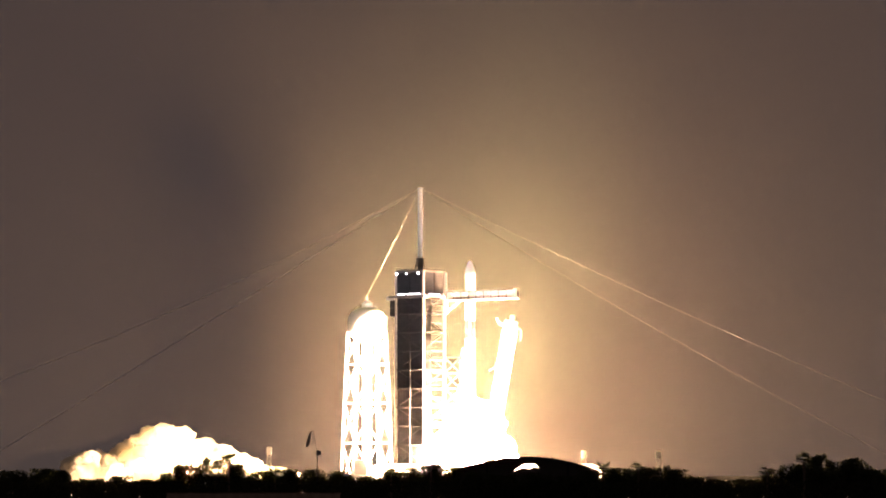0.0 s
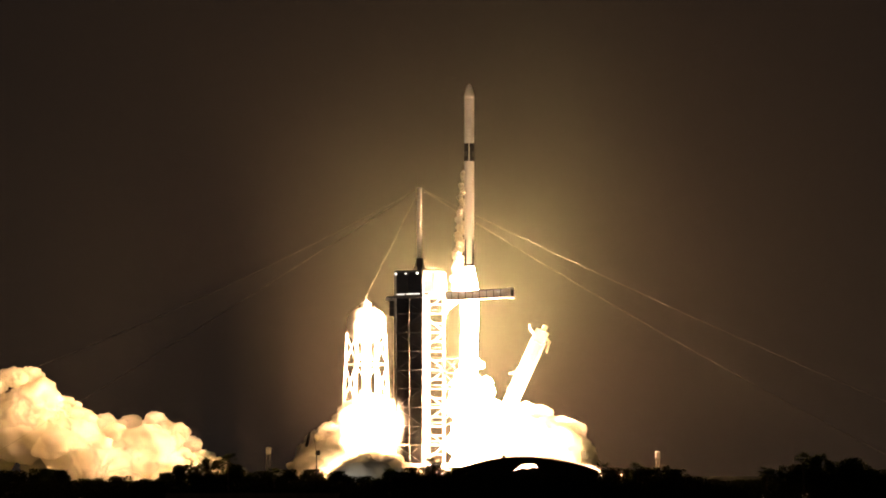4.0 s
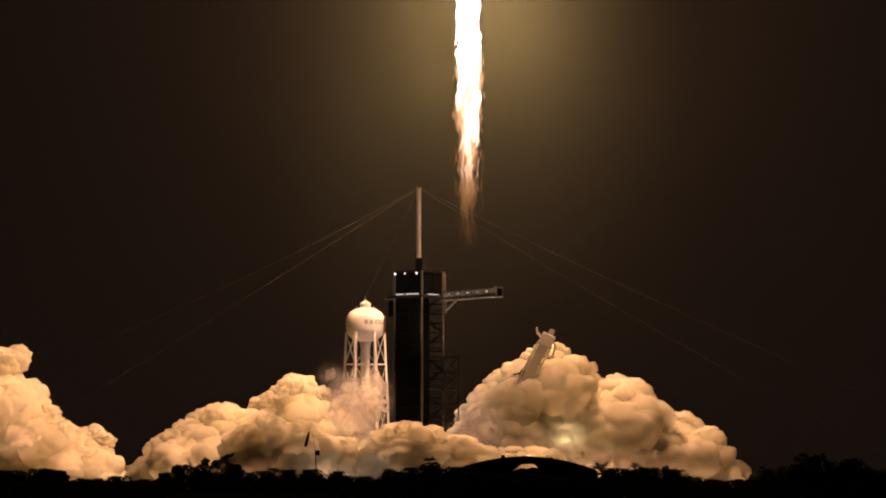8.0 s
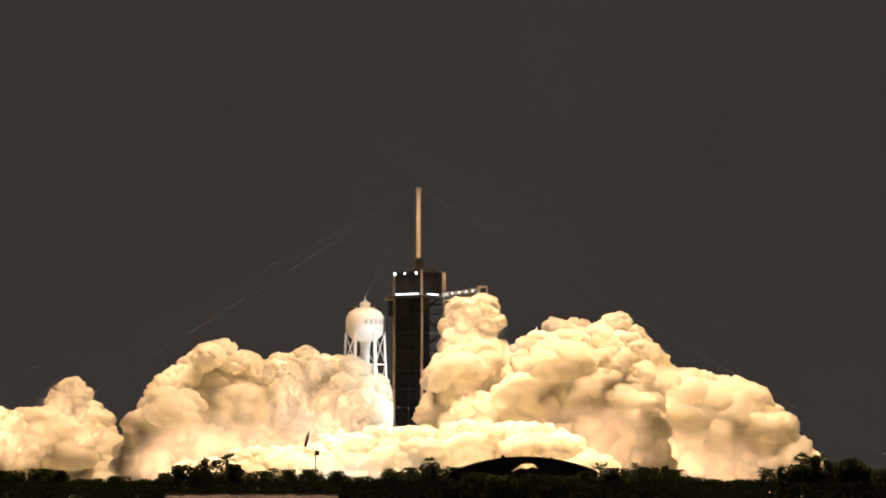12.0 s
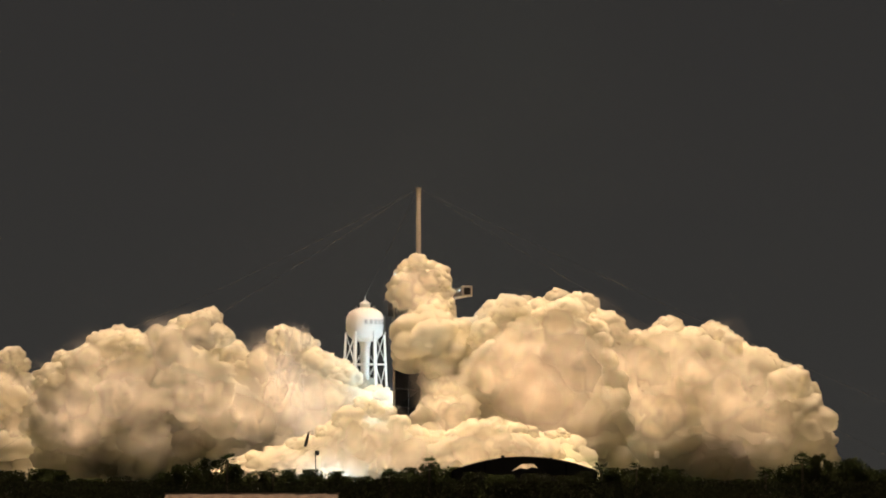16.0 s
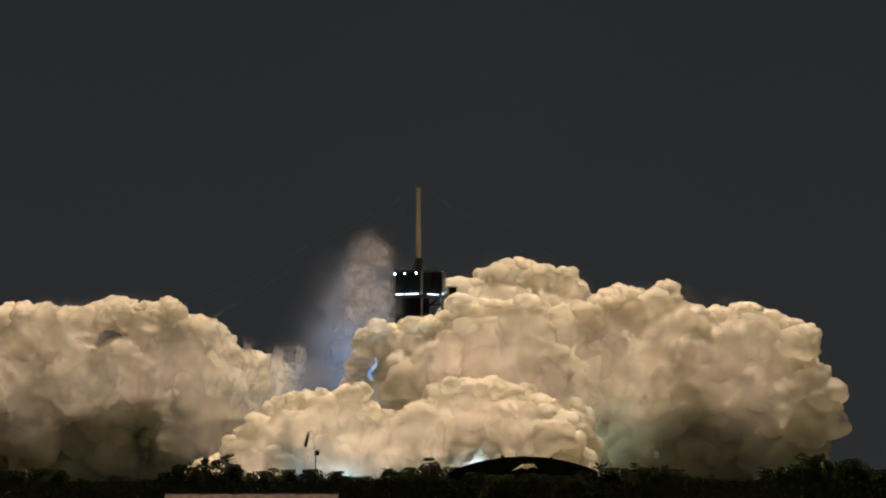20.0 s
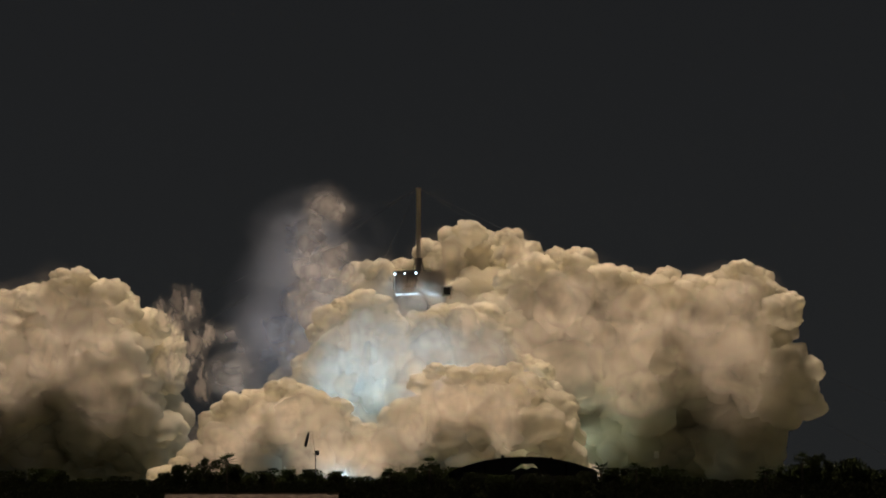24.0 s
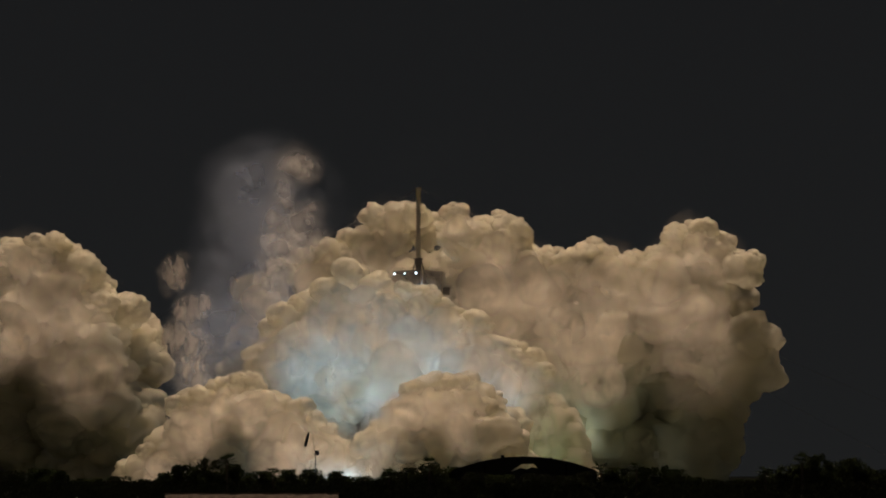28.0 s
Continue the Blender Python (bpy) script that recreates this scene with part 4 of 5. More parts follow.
drift("left", 20.5, -229.7, -174.2, 50, 51, 52, 53, 54, 55, 56, 57, 58, 59, 61, 63, 65, 67, 68, 64, 60, 55, 38, 20, 7)
drift("left", 28, -252.4, -186.7, 59, 61, 62, 63, 64, 65, 67, 68, 68, 67, 65, 64, 63, 61, 60, 55, 46, 37, 29, 19, 7)
# the mid cloud's spread: seconds, both ends, heights of its top from end to end
drift("mid", 0, -40.7, -11.8, -6, -6, -6)
drift("mid", 1.5, -40.7, -9.6, 1, 1, 1)
drift("mid", 3, -44.7, -14.0, 14, 17, 19, 20, 21, 21, 22, 23, 24, 25, 27, 29, 32, 35, 35, 36, 36, 37, 37, 30, 21, 15, 14, 13, 12)
drift("mid", 6, -93.9, -3.1, 7, 15, 18, 20, 22, 25, 27, 28, 28, 28, 26, 29, 33, 35, 36, 37, 37, 37, 37, 36, 32, 27, 24, 22, 14)
drift("mid", 8, -123.5, 3.5, 3, 15, 21, 23, 26, 30, 32, 34, 32, 31, 38, 38, 44, 45, 42, 35, 27, 24, 22, 23, 25, 27, 26, 25, 23)
drift("mid", 9.5, -138.8, 3.5, 7, 17, 20, 22, 22, 21, 21, 32, 36, 45, 48, 47, 41, 46, 50, 49, 41, 35, 35, 35, 33, 33, 32, 31, 29)
drift("mid", 11, -116.9, -0.9, 7, 28, 35, 41, 42, 53, 54, 54, 52, 47, 45, 50, 53, 55, 53, 50, 48, 49, 47, 42, 39, 36, 33, 31, 28)
drift("mid", 12.5, -130.1, -7.4, 27, 35, 38, 45, 48, 49, 55, 58, 59, 58, 53, 49, 50, 53, 56, 58, 54, 54, 54, 50, 45, 39, 33, 29, 27)
drift("mid", 14.5, -147.2, -7.4, 31, 46, 48, 50, 55, 56, 55, 58, 63, 64, 63, 58, 55, 50, 55, 60, 61, 60, 56, 49, 46, 39, 35, 33, 31)
drift("mid", 16, -158.1, -11.8, 38, 53, 54, 54, 60, 62, 60, 60, 63, 66, 68, 69, 63, 54, 54, 54, 63, 63, 55, 51, 49, 45, 40, 36, 31)
drift("mid", 17.5, -176.1, -20.6, 44, 57, 60, 60, 59, 65, 66, 63, 65, 67, 68, 71, 70, 72, 61, 56, 58, 60, 58, 53, 53, 53, 42, 37, 31)
drift("mid", 19, -189.2, -44.7, 66, 66, 66, 66, 66, 68, 69, 69, 66, 67, 69, 71, 72, 72, 72, 71, 73, 63, 56, 56, 56, 52, 47, 40, 36)
drift("mid", 20.5, -202.3, -62.2, 71, 71, 71, 72, 71, 71, 72, 73, 74, 73, 71, 72, 74, 77, 73, 74, 74, 72, 73, 68, 60, 56, 55, 51, 39)
drift("mid", 21.5, -204.5, -72.0, 73, 73, 74, 75, 75, 75, 75, 75, 75, 73, 73, 74, 77, 79, 79, 75, 75, 74, 73, 73, 73, 64, 57, 51, 42)
drift("mid", 23.5, -213.3, -96.1, 77, 77, 77, 77, 77, 78, 78, 79, 79, 78, 76, 77, 77, 80, 84, 85, 83, 81, 79, 78, 72, 70, 70, 69, 38)
drift("mid", 25, -217.7, -106.0, 75, 75, 75, 75, 75, 75, 75, 76, 77, 78, 78, 79, 79, 82, 86, 90, 89, 87, 84, 81, 76, 69, 66, 64, 38)
drift("mid", 26.5, -224.2, -108.2, 75, 75, 76, 76, 77, 77, 78, 80, 81, 83, 85, 86, 86, 88, 93, 94, 93, 92, 87, 82, 76, 73, 70, 69, 40)
drift("mid", 28, -228.6, -108.2, 79, 80, 80, 81, 81, 82, 82, 83, 84, 85, 86, 90, 95, 98, 99, 99, 99, 98, 94, 86, 77, 76, 75, 76, 66)
# the right cloud's spread: seconds, both ends, heights of its top from end to end
drift("right", 0, 14.2, 31.8, -6, -6, -6)
drift("right", 1.5, 14.2, 36.1, -1, -1, -1)
drift("right", 3, 12.0, 43.2, 14, 14, 15, 16, 17, 18, 19, 19, 20, 20, 21, 21, 21, 22, 22, 23, 23, 23, 24, 24, 24, 24, 25, 25, 25, 24, 23, 22, 21)
drift("right", 6, 3.4, 91.6, 31, 33, 35, 36, 36, 35, 34, 35, 36, 37, 38, 38, 38, 38, 37, 37, 36, 33, 30, 28, 28, 28, 28, 29, 28, 13, 10, 10, 5)
drift("right", 8, 3.4, 111.4, 27, 33, 34, 41, 44, 47, 49, 49, 53, 55, 54, 52, 52, 43, 43, 43, 43, 43, 43, 38, 32, 30, 29, 29, 30, 26, 24, 21, 14)
drift("right", 9.5, 5.2, 119.6, 35, 48, 50, 53, 58, 63, 64, 63, 58, 54, 53, 53, 51, 50, 51, 54, 54, 51, 48, 41, 38, 39, 37, 34, 32, 31, 29, 25, 16)
drift("right", 11, 3.4, 133.5, 31, 35, 40, 44, 48, 52, 57, 59, 59, 57, 58, 62, 63, 59, 60, 61, 58, 50, 45, 43, 39, 38, 39, 39, 35, 33, 30, 22, 14)
drift("right", 12.5, 3.4, 141.5, 35, 43, 49, 53, 56, 59, 61, 64, 66, 67, 64, 59, 67, 67, 62, 59, 45, 44, 47, 49, 48, 47, 45, 45, 41, 37, 29, 26, 20)
drift("right", 14.5, 3.4, 142.1, 48, 53, 58, 61, 63, 70, 70, 70, 65, 72, 73, 71, 68, 64, 52, 51, 56, 58, 58, 58, 55, 53, 56, 50, 49, 45, 45, 40, 20)
drift("right", 16, 3.4, 143.6, 61, 64, 67, 72, 74, 72, 70, 75, 75, 73, 71, 70, 62, 56, 60, 62, 64, 64, 61, 61, 63, 62, 54, 54, 54, 51, 47, 45, 27)
drift("right", 17.5, 2.4, 147.5, 65, 73, 75, 73, 72, 75, 77, 77, 76, 76, 74, 65, 60, 65, 66, 67, 66, 67, 69, 69, 62, 60, 62, 61, 58, 54, 51, 46, 39)
drift("right", 19, -3.0, 149.7, 52, 58, 65, 71, 76, 78, 77, 76, 75, 72, 68, 67, 72, 74, 73, 72, 75, 76, 69, 65, 65, 67, 66, 64, 64, 62, 59, 54, 48)
drift("right", 20.5, -9.5, 149.2, 44, 56, 68, 75, 77, 75, 74, 72, 72, 69, 66, 75, 77, 77, 78, 79, 79, 75, 71, 71, 71, 70, 72, 71, 71, 71, 66, 57, 48)
drift("right", 21.5, -13.8, 147.5, 46, 56, 66, 72, 75, 76, 75, 72, 66, 74, 82, 83, 82, 81, 82, 83, 80, 76, 76, 76, 75, 72, 74, 75, 75, 74, 72, 63, 52)
drift("right", 23.5, 3.4, 143.6, 48, 52, 56, 69, 82, 86, 86, 85, 87, 88, 89, 87, 85, 82, 81, 82, 82, 81, 80, 80, 80, 80, 83, 84, 82, 79, 75, 65, 54)
drift("right", 25, 1.3, 139.3, 48, 64, 85, 87, 88, 90, 91, 93, 93, 91, 87, 86, 84, 84, 84, 85, 84, 83, 82, 82, 82, 86, 90, 89, 88, 85, 79, 68, 54)
drift("right", 26.5, -5.2, 133.5, 52, 88, 88, 90, 91, 96, 99, 99, 96, 91, 90, 89, 88, 90, 90, 89, 87, 86, 86, 86, 89, 95, 95, 95, 92, 90, 87, 75, 54)
drift("right", 28, -5.2, 127.7, 57, 98, 99, 101, 104, 104, 101, 96, 92, 89, 90, 92, 93, 93, 92, 91, 89, 88, 88, 93, 100, 101, 101, 102, 94, 95, 92, 80, 63)
# the back cloud's spread: seconds, both ends, heights of its top from end to end
drift("back", 0, 3.5, 25.4, -6, -6, -6)
drift("back", 6, 7.9, 47.3, 14, 14, 14)
drift("back", 8, 7.9, 56.1, 25, 25, 25)
drift("back", 11, 10.1, 47.3, 44, 44, 44)
drift("back", 14.5, 10.1, 56.1, 55, 55, 55)
drift("back", 17.5, 10.1, 60.4, 71, 71, 72, 73, 74, 76, 77, 78, 78, 79, 78, 78, 77, 76, 76, 73, 66)
drift("back", 19, 2.4, 58.2, 77, 78, 79, 79, 78, 78, 82, 85, 86, 86, 85, 84, 83, 82, 81, 78, 71)
drift("back", 20.5, -3.1, 60.4, 78, 81, 82, 82, 83, 90, 90, 91, 90, 89, 88, 86, 85, 85, 84, 78, 73)
drift("back", 21.5, -8.5, 53.9, 79, 82, 83, 84, 88, 90, 91, 92, 93, 94, 93, 91, 90, 89, 87, 85, 81)
drift("back", 23.5, -60.0, 46.2, 64, 75, 80, 83, 86, 88, 89, 88, 91, 94, 97, 100, 99, 97, 96, 93, 89)
drift("back", 25, -67.7, 46.2, 66, 76, 78, 88, 91, 92, 91, 95, 97, 101, 105, 103, 101, 100, 99, 98, 93)
drift("back", 26.5, -76.4, 35.3, 71, 80, 84, 89, 91, 93, 95, 97, 101, 106, 106, 105, 104, 104, 102, 101, 97)
drift("back", 28, -86.3, 25.4, 71, 80, 85, 89, 92, 94, 98, 101, 105, 109, 111, 108, 107, 108, 106, 104, 100)
# the column cloud's spread: seconds, both ends, heights of its top from end to end
drift("column", 0, -17.5, 13.7, -7, -7, -7)
drift("column", 3, -17.5, 13.7, -3, -3, -3)
drift("column", 6, -13.3, 13.7, 7, 7, 7)
drift("column", 8, -9.2, 20.0, 15, 15, 15)
drift("column", 9.5, 4.4, 38.7, 26, 39, 44, 46, 47, 50, 52, 56, 59, 60, 61, 60, 58, 51, 30)
drift("column", 11, -1.2, 30.4, 24, 45, 48, 50, 56, 62, 66, 67, 68, 68, 67, 67, 64, 62, 24)
drift("column", 12.5, -10.2, 23.1, 26, 48, 50, 53, 68, 70, 72, 73, 74, 74, 73, 70, 66, 65, 26)
drift("column", 14.5, -15.8, 12.9, 26, 61, 71, 76, 78, 80, 80, 81, 81, 79, 77, 72, 71, 70, 63)
drift("column", 16, -19.6, 5.8, 78, 80, 82, 84, 84, 84, 84, 84, 84, 83, 82, 79, 74, 68, 63)
drift("column", 17.5, -30.0, 2.3, 30, 39, 81, 85, 87, 88, 88, 88, 87, 86, 82, 79, 75, 72, 61)
drift("column", 18.6, -34.5, 2.3, 30, 37, 50, 86, 88, 90, 90, 90, 90, 89, 84, 79, 74, 70, 61)
drift("column", 19.6, -38.3, 1.2, 30, 33, 38, 56, 61, 62, 63, 64, 64, 65, 66, 66, 66, 65, 63)
drift("column", 20.5, -40.4, -1.9, 28, 33, 51, 56, 58, 59, 59, 59, 58, 58, 57, 57, 56, 55, 42)
drift("column", 21.5, -43.5, -5.0, 26, 41, 51, 54, 56, 56, 57, 57, 55, 55, 52, 47, 41, 33, 26)
drift("column", 23.5, -46.6, 47.0, 24, 45, 56, 59, 59, 60, 63, 66, 70, 71, 64, 47, 47, 42, 26)
drift("column", 25, -50.8, 47.0, 24, 36, 52, 59, 60, 61, 64, 68, 66, 55, 49, 47, 47, 47, 26)
drift("column", 28, -54.9, 47.0, 26, 44, 59, 67, 72, 72, 73, 74, 65, 58, 55, 53, 49, 43, 24)
# the heart cloud's spread: seconds, both ends, heights of its top from end to end
drift("heart", 0, -17.1, 3.3, -7, -7, -7)
drift("heart", 3, -17.1, 13.5, -3, -3, -3)
drift("heart", 6, 3.3, 33.9, 3, 3, 3)
drift("heart", 8, 15.5, 44.1, 15, 15, 15)
drift("heart", 9.5, 19.6, 64.5, 21, 25, 28, 29, 30, 32, 33, 33, 34, 35, 36, 36, 36, 36, 36, 35, 30, 26, 17)
drift("heart", 11, 13.5, 80.8, 21, 29, 36, 41, 46, 50, 51, 52, 52, 53, 54, 54, 54, 54, 54, 53, 51, 40, 21)
drift("heart", 12.5, 11.4, 77.8, 21, 30, 39, 47, 52, 55, 57, 59, 60, 60, 60, 56, 56, 60, 60, 59, 56, 46, 21)
drift("heart", 14.5, 9.4, 71.6, 21, 40, 53, 56, 59, 62, 63, 62, 61, 59, 62, 66, 65, 64, 62, 59, 56, 46, 21)
drift("heart", 16, 6.3, 65.5, 21, 54, 61, 65, 68, 68, 67, 66, 65, 67, 68, 68, 67, 66, 65, 63, 59, 51, 17)
drift("heart", 17.5, 1.2, 59.4, 21, 61, 67, 68, 68, 68, 67, 66, 68, 69, 70, 70, 70, 69, 68, 67, 65, 59, 13)
drift("heart", 19, -11.0, 55.3, 21, 54, 60, 63, 64, 66, 68, 69, 70, 71, 71, 71, 70, 69, 68, 61, 54, 48, 11)
drift("heart", 20.5, -21.2, 54.3, 21, 49, 61, 64, 66, 68, 69, 70, 71, 70, 69, 68, 67, 65, 57, 46, 36, 30, 9)
drift("heart", 21.5, -32.5, 53.3, 21, 43, 54, 57, 60, 62, 64, 67, 69, 70, 70, 67, 64, 60, 50, 43, 37, 29, 13)
drift("heart", 23.5, -51.8, 50.2, 25, 50, 63, 69, 71, 69, 63, 62, 62, 63, 67, 69, 69, 63, 52, 45, 42, 36, 17)
drift("heart", 25, -63.1, 48.2, 30, 60, 69, 74, 77, 77, 74, 70, 68, 69, 69, 67, 64, 61, 58, 56, 54, 42, 15)
drift("heart", 26.5, -67.1, 46.1, 30, 56, 66, 72, 77, 78, 78, 74, 72, 71, 70, 69, 66, 62, 58, 55, 51, 39, 17)
drift("heart", 28, -75.3, 52.2, 36, 57, 67, 73, 77, 80, 81, 80, 74, 73, 71, 69, 65, 60, 57, 54, 48, 33, 17)
# the front cloud's spread: seconds, both ends, heights of its top from end to end
drift("front", 0, -35.3, -4.6, -4, -4, -4)
drift("front", 1.5, -35.3, -4.6, -3, -3, -3)
drift("front", 3, -35.3, -4.6, 3, 3, 3)
drift("front", 6, -58.3, -3.6, 13, 19, 21, 22, 24, 26, 28, 29, 29, 28, 28, 27, 25, 23, 21, 19, 18, 17, 13)
drift("front", 8, -77.4, 19.4, 13, 22, 24, 26, 23, 24, 23, 20, 18, 15, 19, 22, 23, 23, 23, 19, 20, 18, 16)
drift("front", 9.5, -87.0, 41.4, 13, 15, 16, 17, 17, 16, 15, 15, 16, 24, 25, 24, 24, 23, 19, 16, 17, 17, 13)
drift("front", 11, -92.8, 52.9, 13, 14, 15, 16, 16, 15, 15, 16, 15, 17, 23, 23, 25, 23, 22, 26, 24, 14, 13)
drift("front", 12.5, -96.6, 60.6, 7, 9, 11, 13, 15, 16, 17, 20, 24, 26, 24, 21, 23, 24, 26, 24, 20, 15, 13)
drift("front", 14.5, -96.6, 56.7, 5, 7, 9, 12, 14, 17, 18, 23, 29, 29, 27, 22, 24, 28, 32, 28, 23, 15, 11)
drift("front", 16, -96.6, 52.9, 5, 6, 8, 11, 14, 16, 19, 24, 30, 31, 27, 20, 20, 24, 26, 24, 19, 13, 9)
drift("front", 17.5, -92.8, 51.0, 5, 8, 12, 17, 21, 22, 22, 27, 34, 32, 25, 23, 24, 26, 26, 24, 20, 15, 10)
drift("front", 19, -96.6, 52.9, 5, 8, 12, 17, 21, 26, 33, 35, 37, 32, 26, 27, 30, 32, 32, 30, 27, 21, 9)
drift("front", 20.5, -96.6, 51.0, 5, 9, 13, 20, 30, 34, 34, 37, 36, 29, 26, 34, 39, 41, 42, 40, 37, 32, 7)
drift("front", 21.5, -100.4, 51.0, 5, 9, 14, 20, 31, 34, 35, 38, 35, 29, 27, 34, 39, 41, 42, 41, 37, 32, 7)
drift("front", 23.5, -104.3, 49.1, 5, 9, 14, 27, 34, 35, 38, 38, 32, 26, 23, 35, 43, 44, 45, 45, 43, 37, 7)
drift("front", 25, -108.1, 46.2, 5, 8, 11, 28, 34, 34, 38, 35, 30, 23, 19, 26, 38, 42, 42, 42, 41, 36, 5)
drift("front", 26.5, -111.9, 41.4, 5, 9, 13, 30, 35, 37, 39, 34, 30, 23, 15, 20, 35, 40, 40, 40, 37, 28, 5)
drift("front", 28, -115.8, 32.8, 5, 12, 18, 33, 36, 39, 40, 33, 31, 27, 15, 13, 30, 39, 42, 42, 39, 31, 5)
# the bank added to block the floodlights till 22 s: seconds, both ends, heights of its top from end to end
drift("flood_block", 0, -36.3, -16.6, -5, -5, -5)
drift("flood_block", 6, -38.3, 22.9, -1, -1, -1)
drift("flood_block", 8, -38.3, 34.7, 13, 13, 13)
drift("flood_block", 9.5, -40.3, 42.6, 19, 19, 19)
drift("flood_block", 11, -42.2, 50.5, 21, 21, 21)
drift("flood_block", 17.5, -44.2, 50.5, 21, 21, 21)
drift("flood_block", 20.5, -44.2, 50.5, 21, 21, 21)
drift("flood_block", 21.5, -44.2, 50.5, 19, 19, 19)
drift("flood_block", 23.5, -45.2, 44.6, -1, -1, -1)
drift("flood_block", 28, -45.2, 44.6, -7, -7, -7)
# the mist cloud's spread: seconds, both ends, heights of its top from end to end
drift("mist", 0, -36.5, -19.7, -11.9, -11.9, -11.9, -11.9, -11.9, -11.9, -11.9)
drift("mist", 1.5, -36.5, -19.7, -7.7, -7.7, -7.7, -7.7, -7.7, -7.7, -7.7)
drift("mist", 3, -38.6, -18.7, 21.8, 21.8, 21.8, 21.8, 21.8, 21.8, 21.8)
drift("mist", 6, -38.6, -17.6, 30.2, 40.7, 45.9, 47.0, 44.9, 47.0, 36.5)
drift("mist", 8, -47.0, -17.6, 47.0, 50.1, 47.0, 44.9, 47.0, 47.0, 44.9)
drift("mist", 11, -63.8, -21.8, 36.5, 38.6, 36.5, 36.5, 36.5, 36.5, 36.5)
drift("mist", 14.5, -68.0, -30.2, 30.2, 30.2, 30.2, 30.2, 30.2, 30.2, 30.2)
drift("mist", 17, -65.9, -47.0, 55.4, 61.7, 64.8, 63.8, 55.4, 34.4, 21.8)
drift("mist", 20, -65.9, -44.9, 51.2, 55.4, 56.4, 55.4, 51.2, 47.0, 42.8)
drift("mist", 23.5, -84.9, -63.8, 47.0, 55.4, 63.8, 63.8, 55.4, 47.0, 42.8)
drift("mist", 28, -101.7, -76.5, 47.0, 55.4, 63.8, 68.0, 63.8, 55.4, 42.8)
# the steam cloud's spread: seconds, both ends, heights of its top from end to end
drift("steam", 0, -35.6, -19.3, -11.4, -11.4, -11.4, -11.4, -11.4, -11.4, -11.4)
drift("steam", 1.5, -35.6, -19.3, -7.3, -7.3, -7.3, -7.3, -7.3, -7.3, -7.3)
drift("steam", 3, -37.7, -18.2, 17.3, 17.3, 17.3, 17.3, 17.3, 17.3, 17.3)
drift("steam", 6, -37.7, -17.2, 29.6, 39.8, 44.9, 45.9, 43.9, 45.9, 35.7)
drift("steam", 8, -43.8, -17.2, 37.8, 41.9, 43.9, 43.9, 45.9, 45.9, 43.9)
drift("steam", 11, -50.0, -21.3, 37.8, 41.9, 43.9, 43.9, 43.9, 43.9, 41.9)
drift("steam", 14.5, -45.9, -21.3, 21.4, 21.4, 21.4, 21.4, 21.4, 21.4, 21.4)
drift("steam", 17, -45.9, -21.3, 0.9, 0.9, 0.9, 0.9, 0.9, 0.9, 0.9)
drift("steam", 28, -45.9, -21.3, -7.3, -7.3, -7.3, -7.3, -7.3, -7.3, -7.3)
# the plume cloud's spread: seconds, both ends, heights of its top from end to end
drift("plume", 0, -22.0, -9.3, -6, -6, -6)
drift("plume", 6, -22.0, -9.3, 13, 13, 13)
drift("plume", 11, -22.0, -5.1, 35, 35, 35)
drift("plume", 14.5, -17.8, -5.1, 13, 13, 13)
drift("plume", 16, -17.8, -5.1, 43, 43, 43)
drift("plume", 17.5, -28.3, -7.2, 58, 68, 70, 71, 72, 73, 72, 71, 71, 67, 64)
drift("plume", 19, -42.1, -12.5, 64, 76, 85, 90, 92, 93, 93, 93, 92, 90, 77)
drift("plume", 20.5, -51.6, -16.7, 64, 82, 87, 93, 97, 98, 98, 97, 97, 93, 77)
drift("plume", 21.5, -60.0, -19.9, 64, 82, 90, 95, 99, 101, 101, 101, 100, 97, 94)
drift("plume", 23.5, -72.7, -27.3, 64, 82, 94, 103, 109, 111, 112, 113, 112, 109, 94)
drift("plume", 25, -83.3, -32.6, 64, 78, 91, 103, 111, 117, 120, 122, 121, 119, 109)
drift("plume", 26.5, -91.7, -36.4, 60, 78, 93, 106, 117, 126, 127, 128, 127, 124, 115)
drift("plume", 28, -100.2, -42.1, 56, 75, 93, 113, 128, 134, 137, 136, 135, 129, 111)
# the wisps cloud's spread: seconds, both ends, heights of its top from end to end
drift("wisps", 0, -37.9, -27.6, -5, -5, -5)
drift("wisps", 6, -50.2, -27.6, 5, 5, 5)
drift("wisps", 11, -62.6, -33.8, 38, 40, 42, 43, 45, 45, 41, 37, 34)
drift("wisps", 14.5, -70.8, -37.9, 46, 49, 52, 54, 57, 56, 54, 50, 46)
drift("wisps", 17.5, -66.7, -49.2, 54, 57, 59, 61, 63, 64, 65, 66, 59)
drift("wisps", 19, -83.2, -42.0, 57, 55, 54, 54, 54, 52, 51, 52, 44)
drift("wisps", 20.5, -91.4, -47.2, 67, 64, 58, 54, 54, 54, 54, 54, 52)
drift("wisps", 21.5, -93.5, -66.7, 69, 69, 69, 65, 59, 55, 53, 51, 50)
drift("wisps", 23.5, -107.9, -79.1, 69, 70, 71, 73, 75, 75, 72, 62, 54)
drift("wisps", 25, -110.0, -78.0, 71, 72, 73, 74, 75, 75, 59, 60, 46)
drift("wisps", 26.5, -105.8, -79.1, 67, 75, 79, 81, 81, 63, 63, 64, 46)
drift("wisps", 28, -105.8, -81.1, 81, 87, 89, 85, 73, 73, 73, 73, 54)
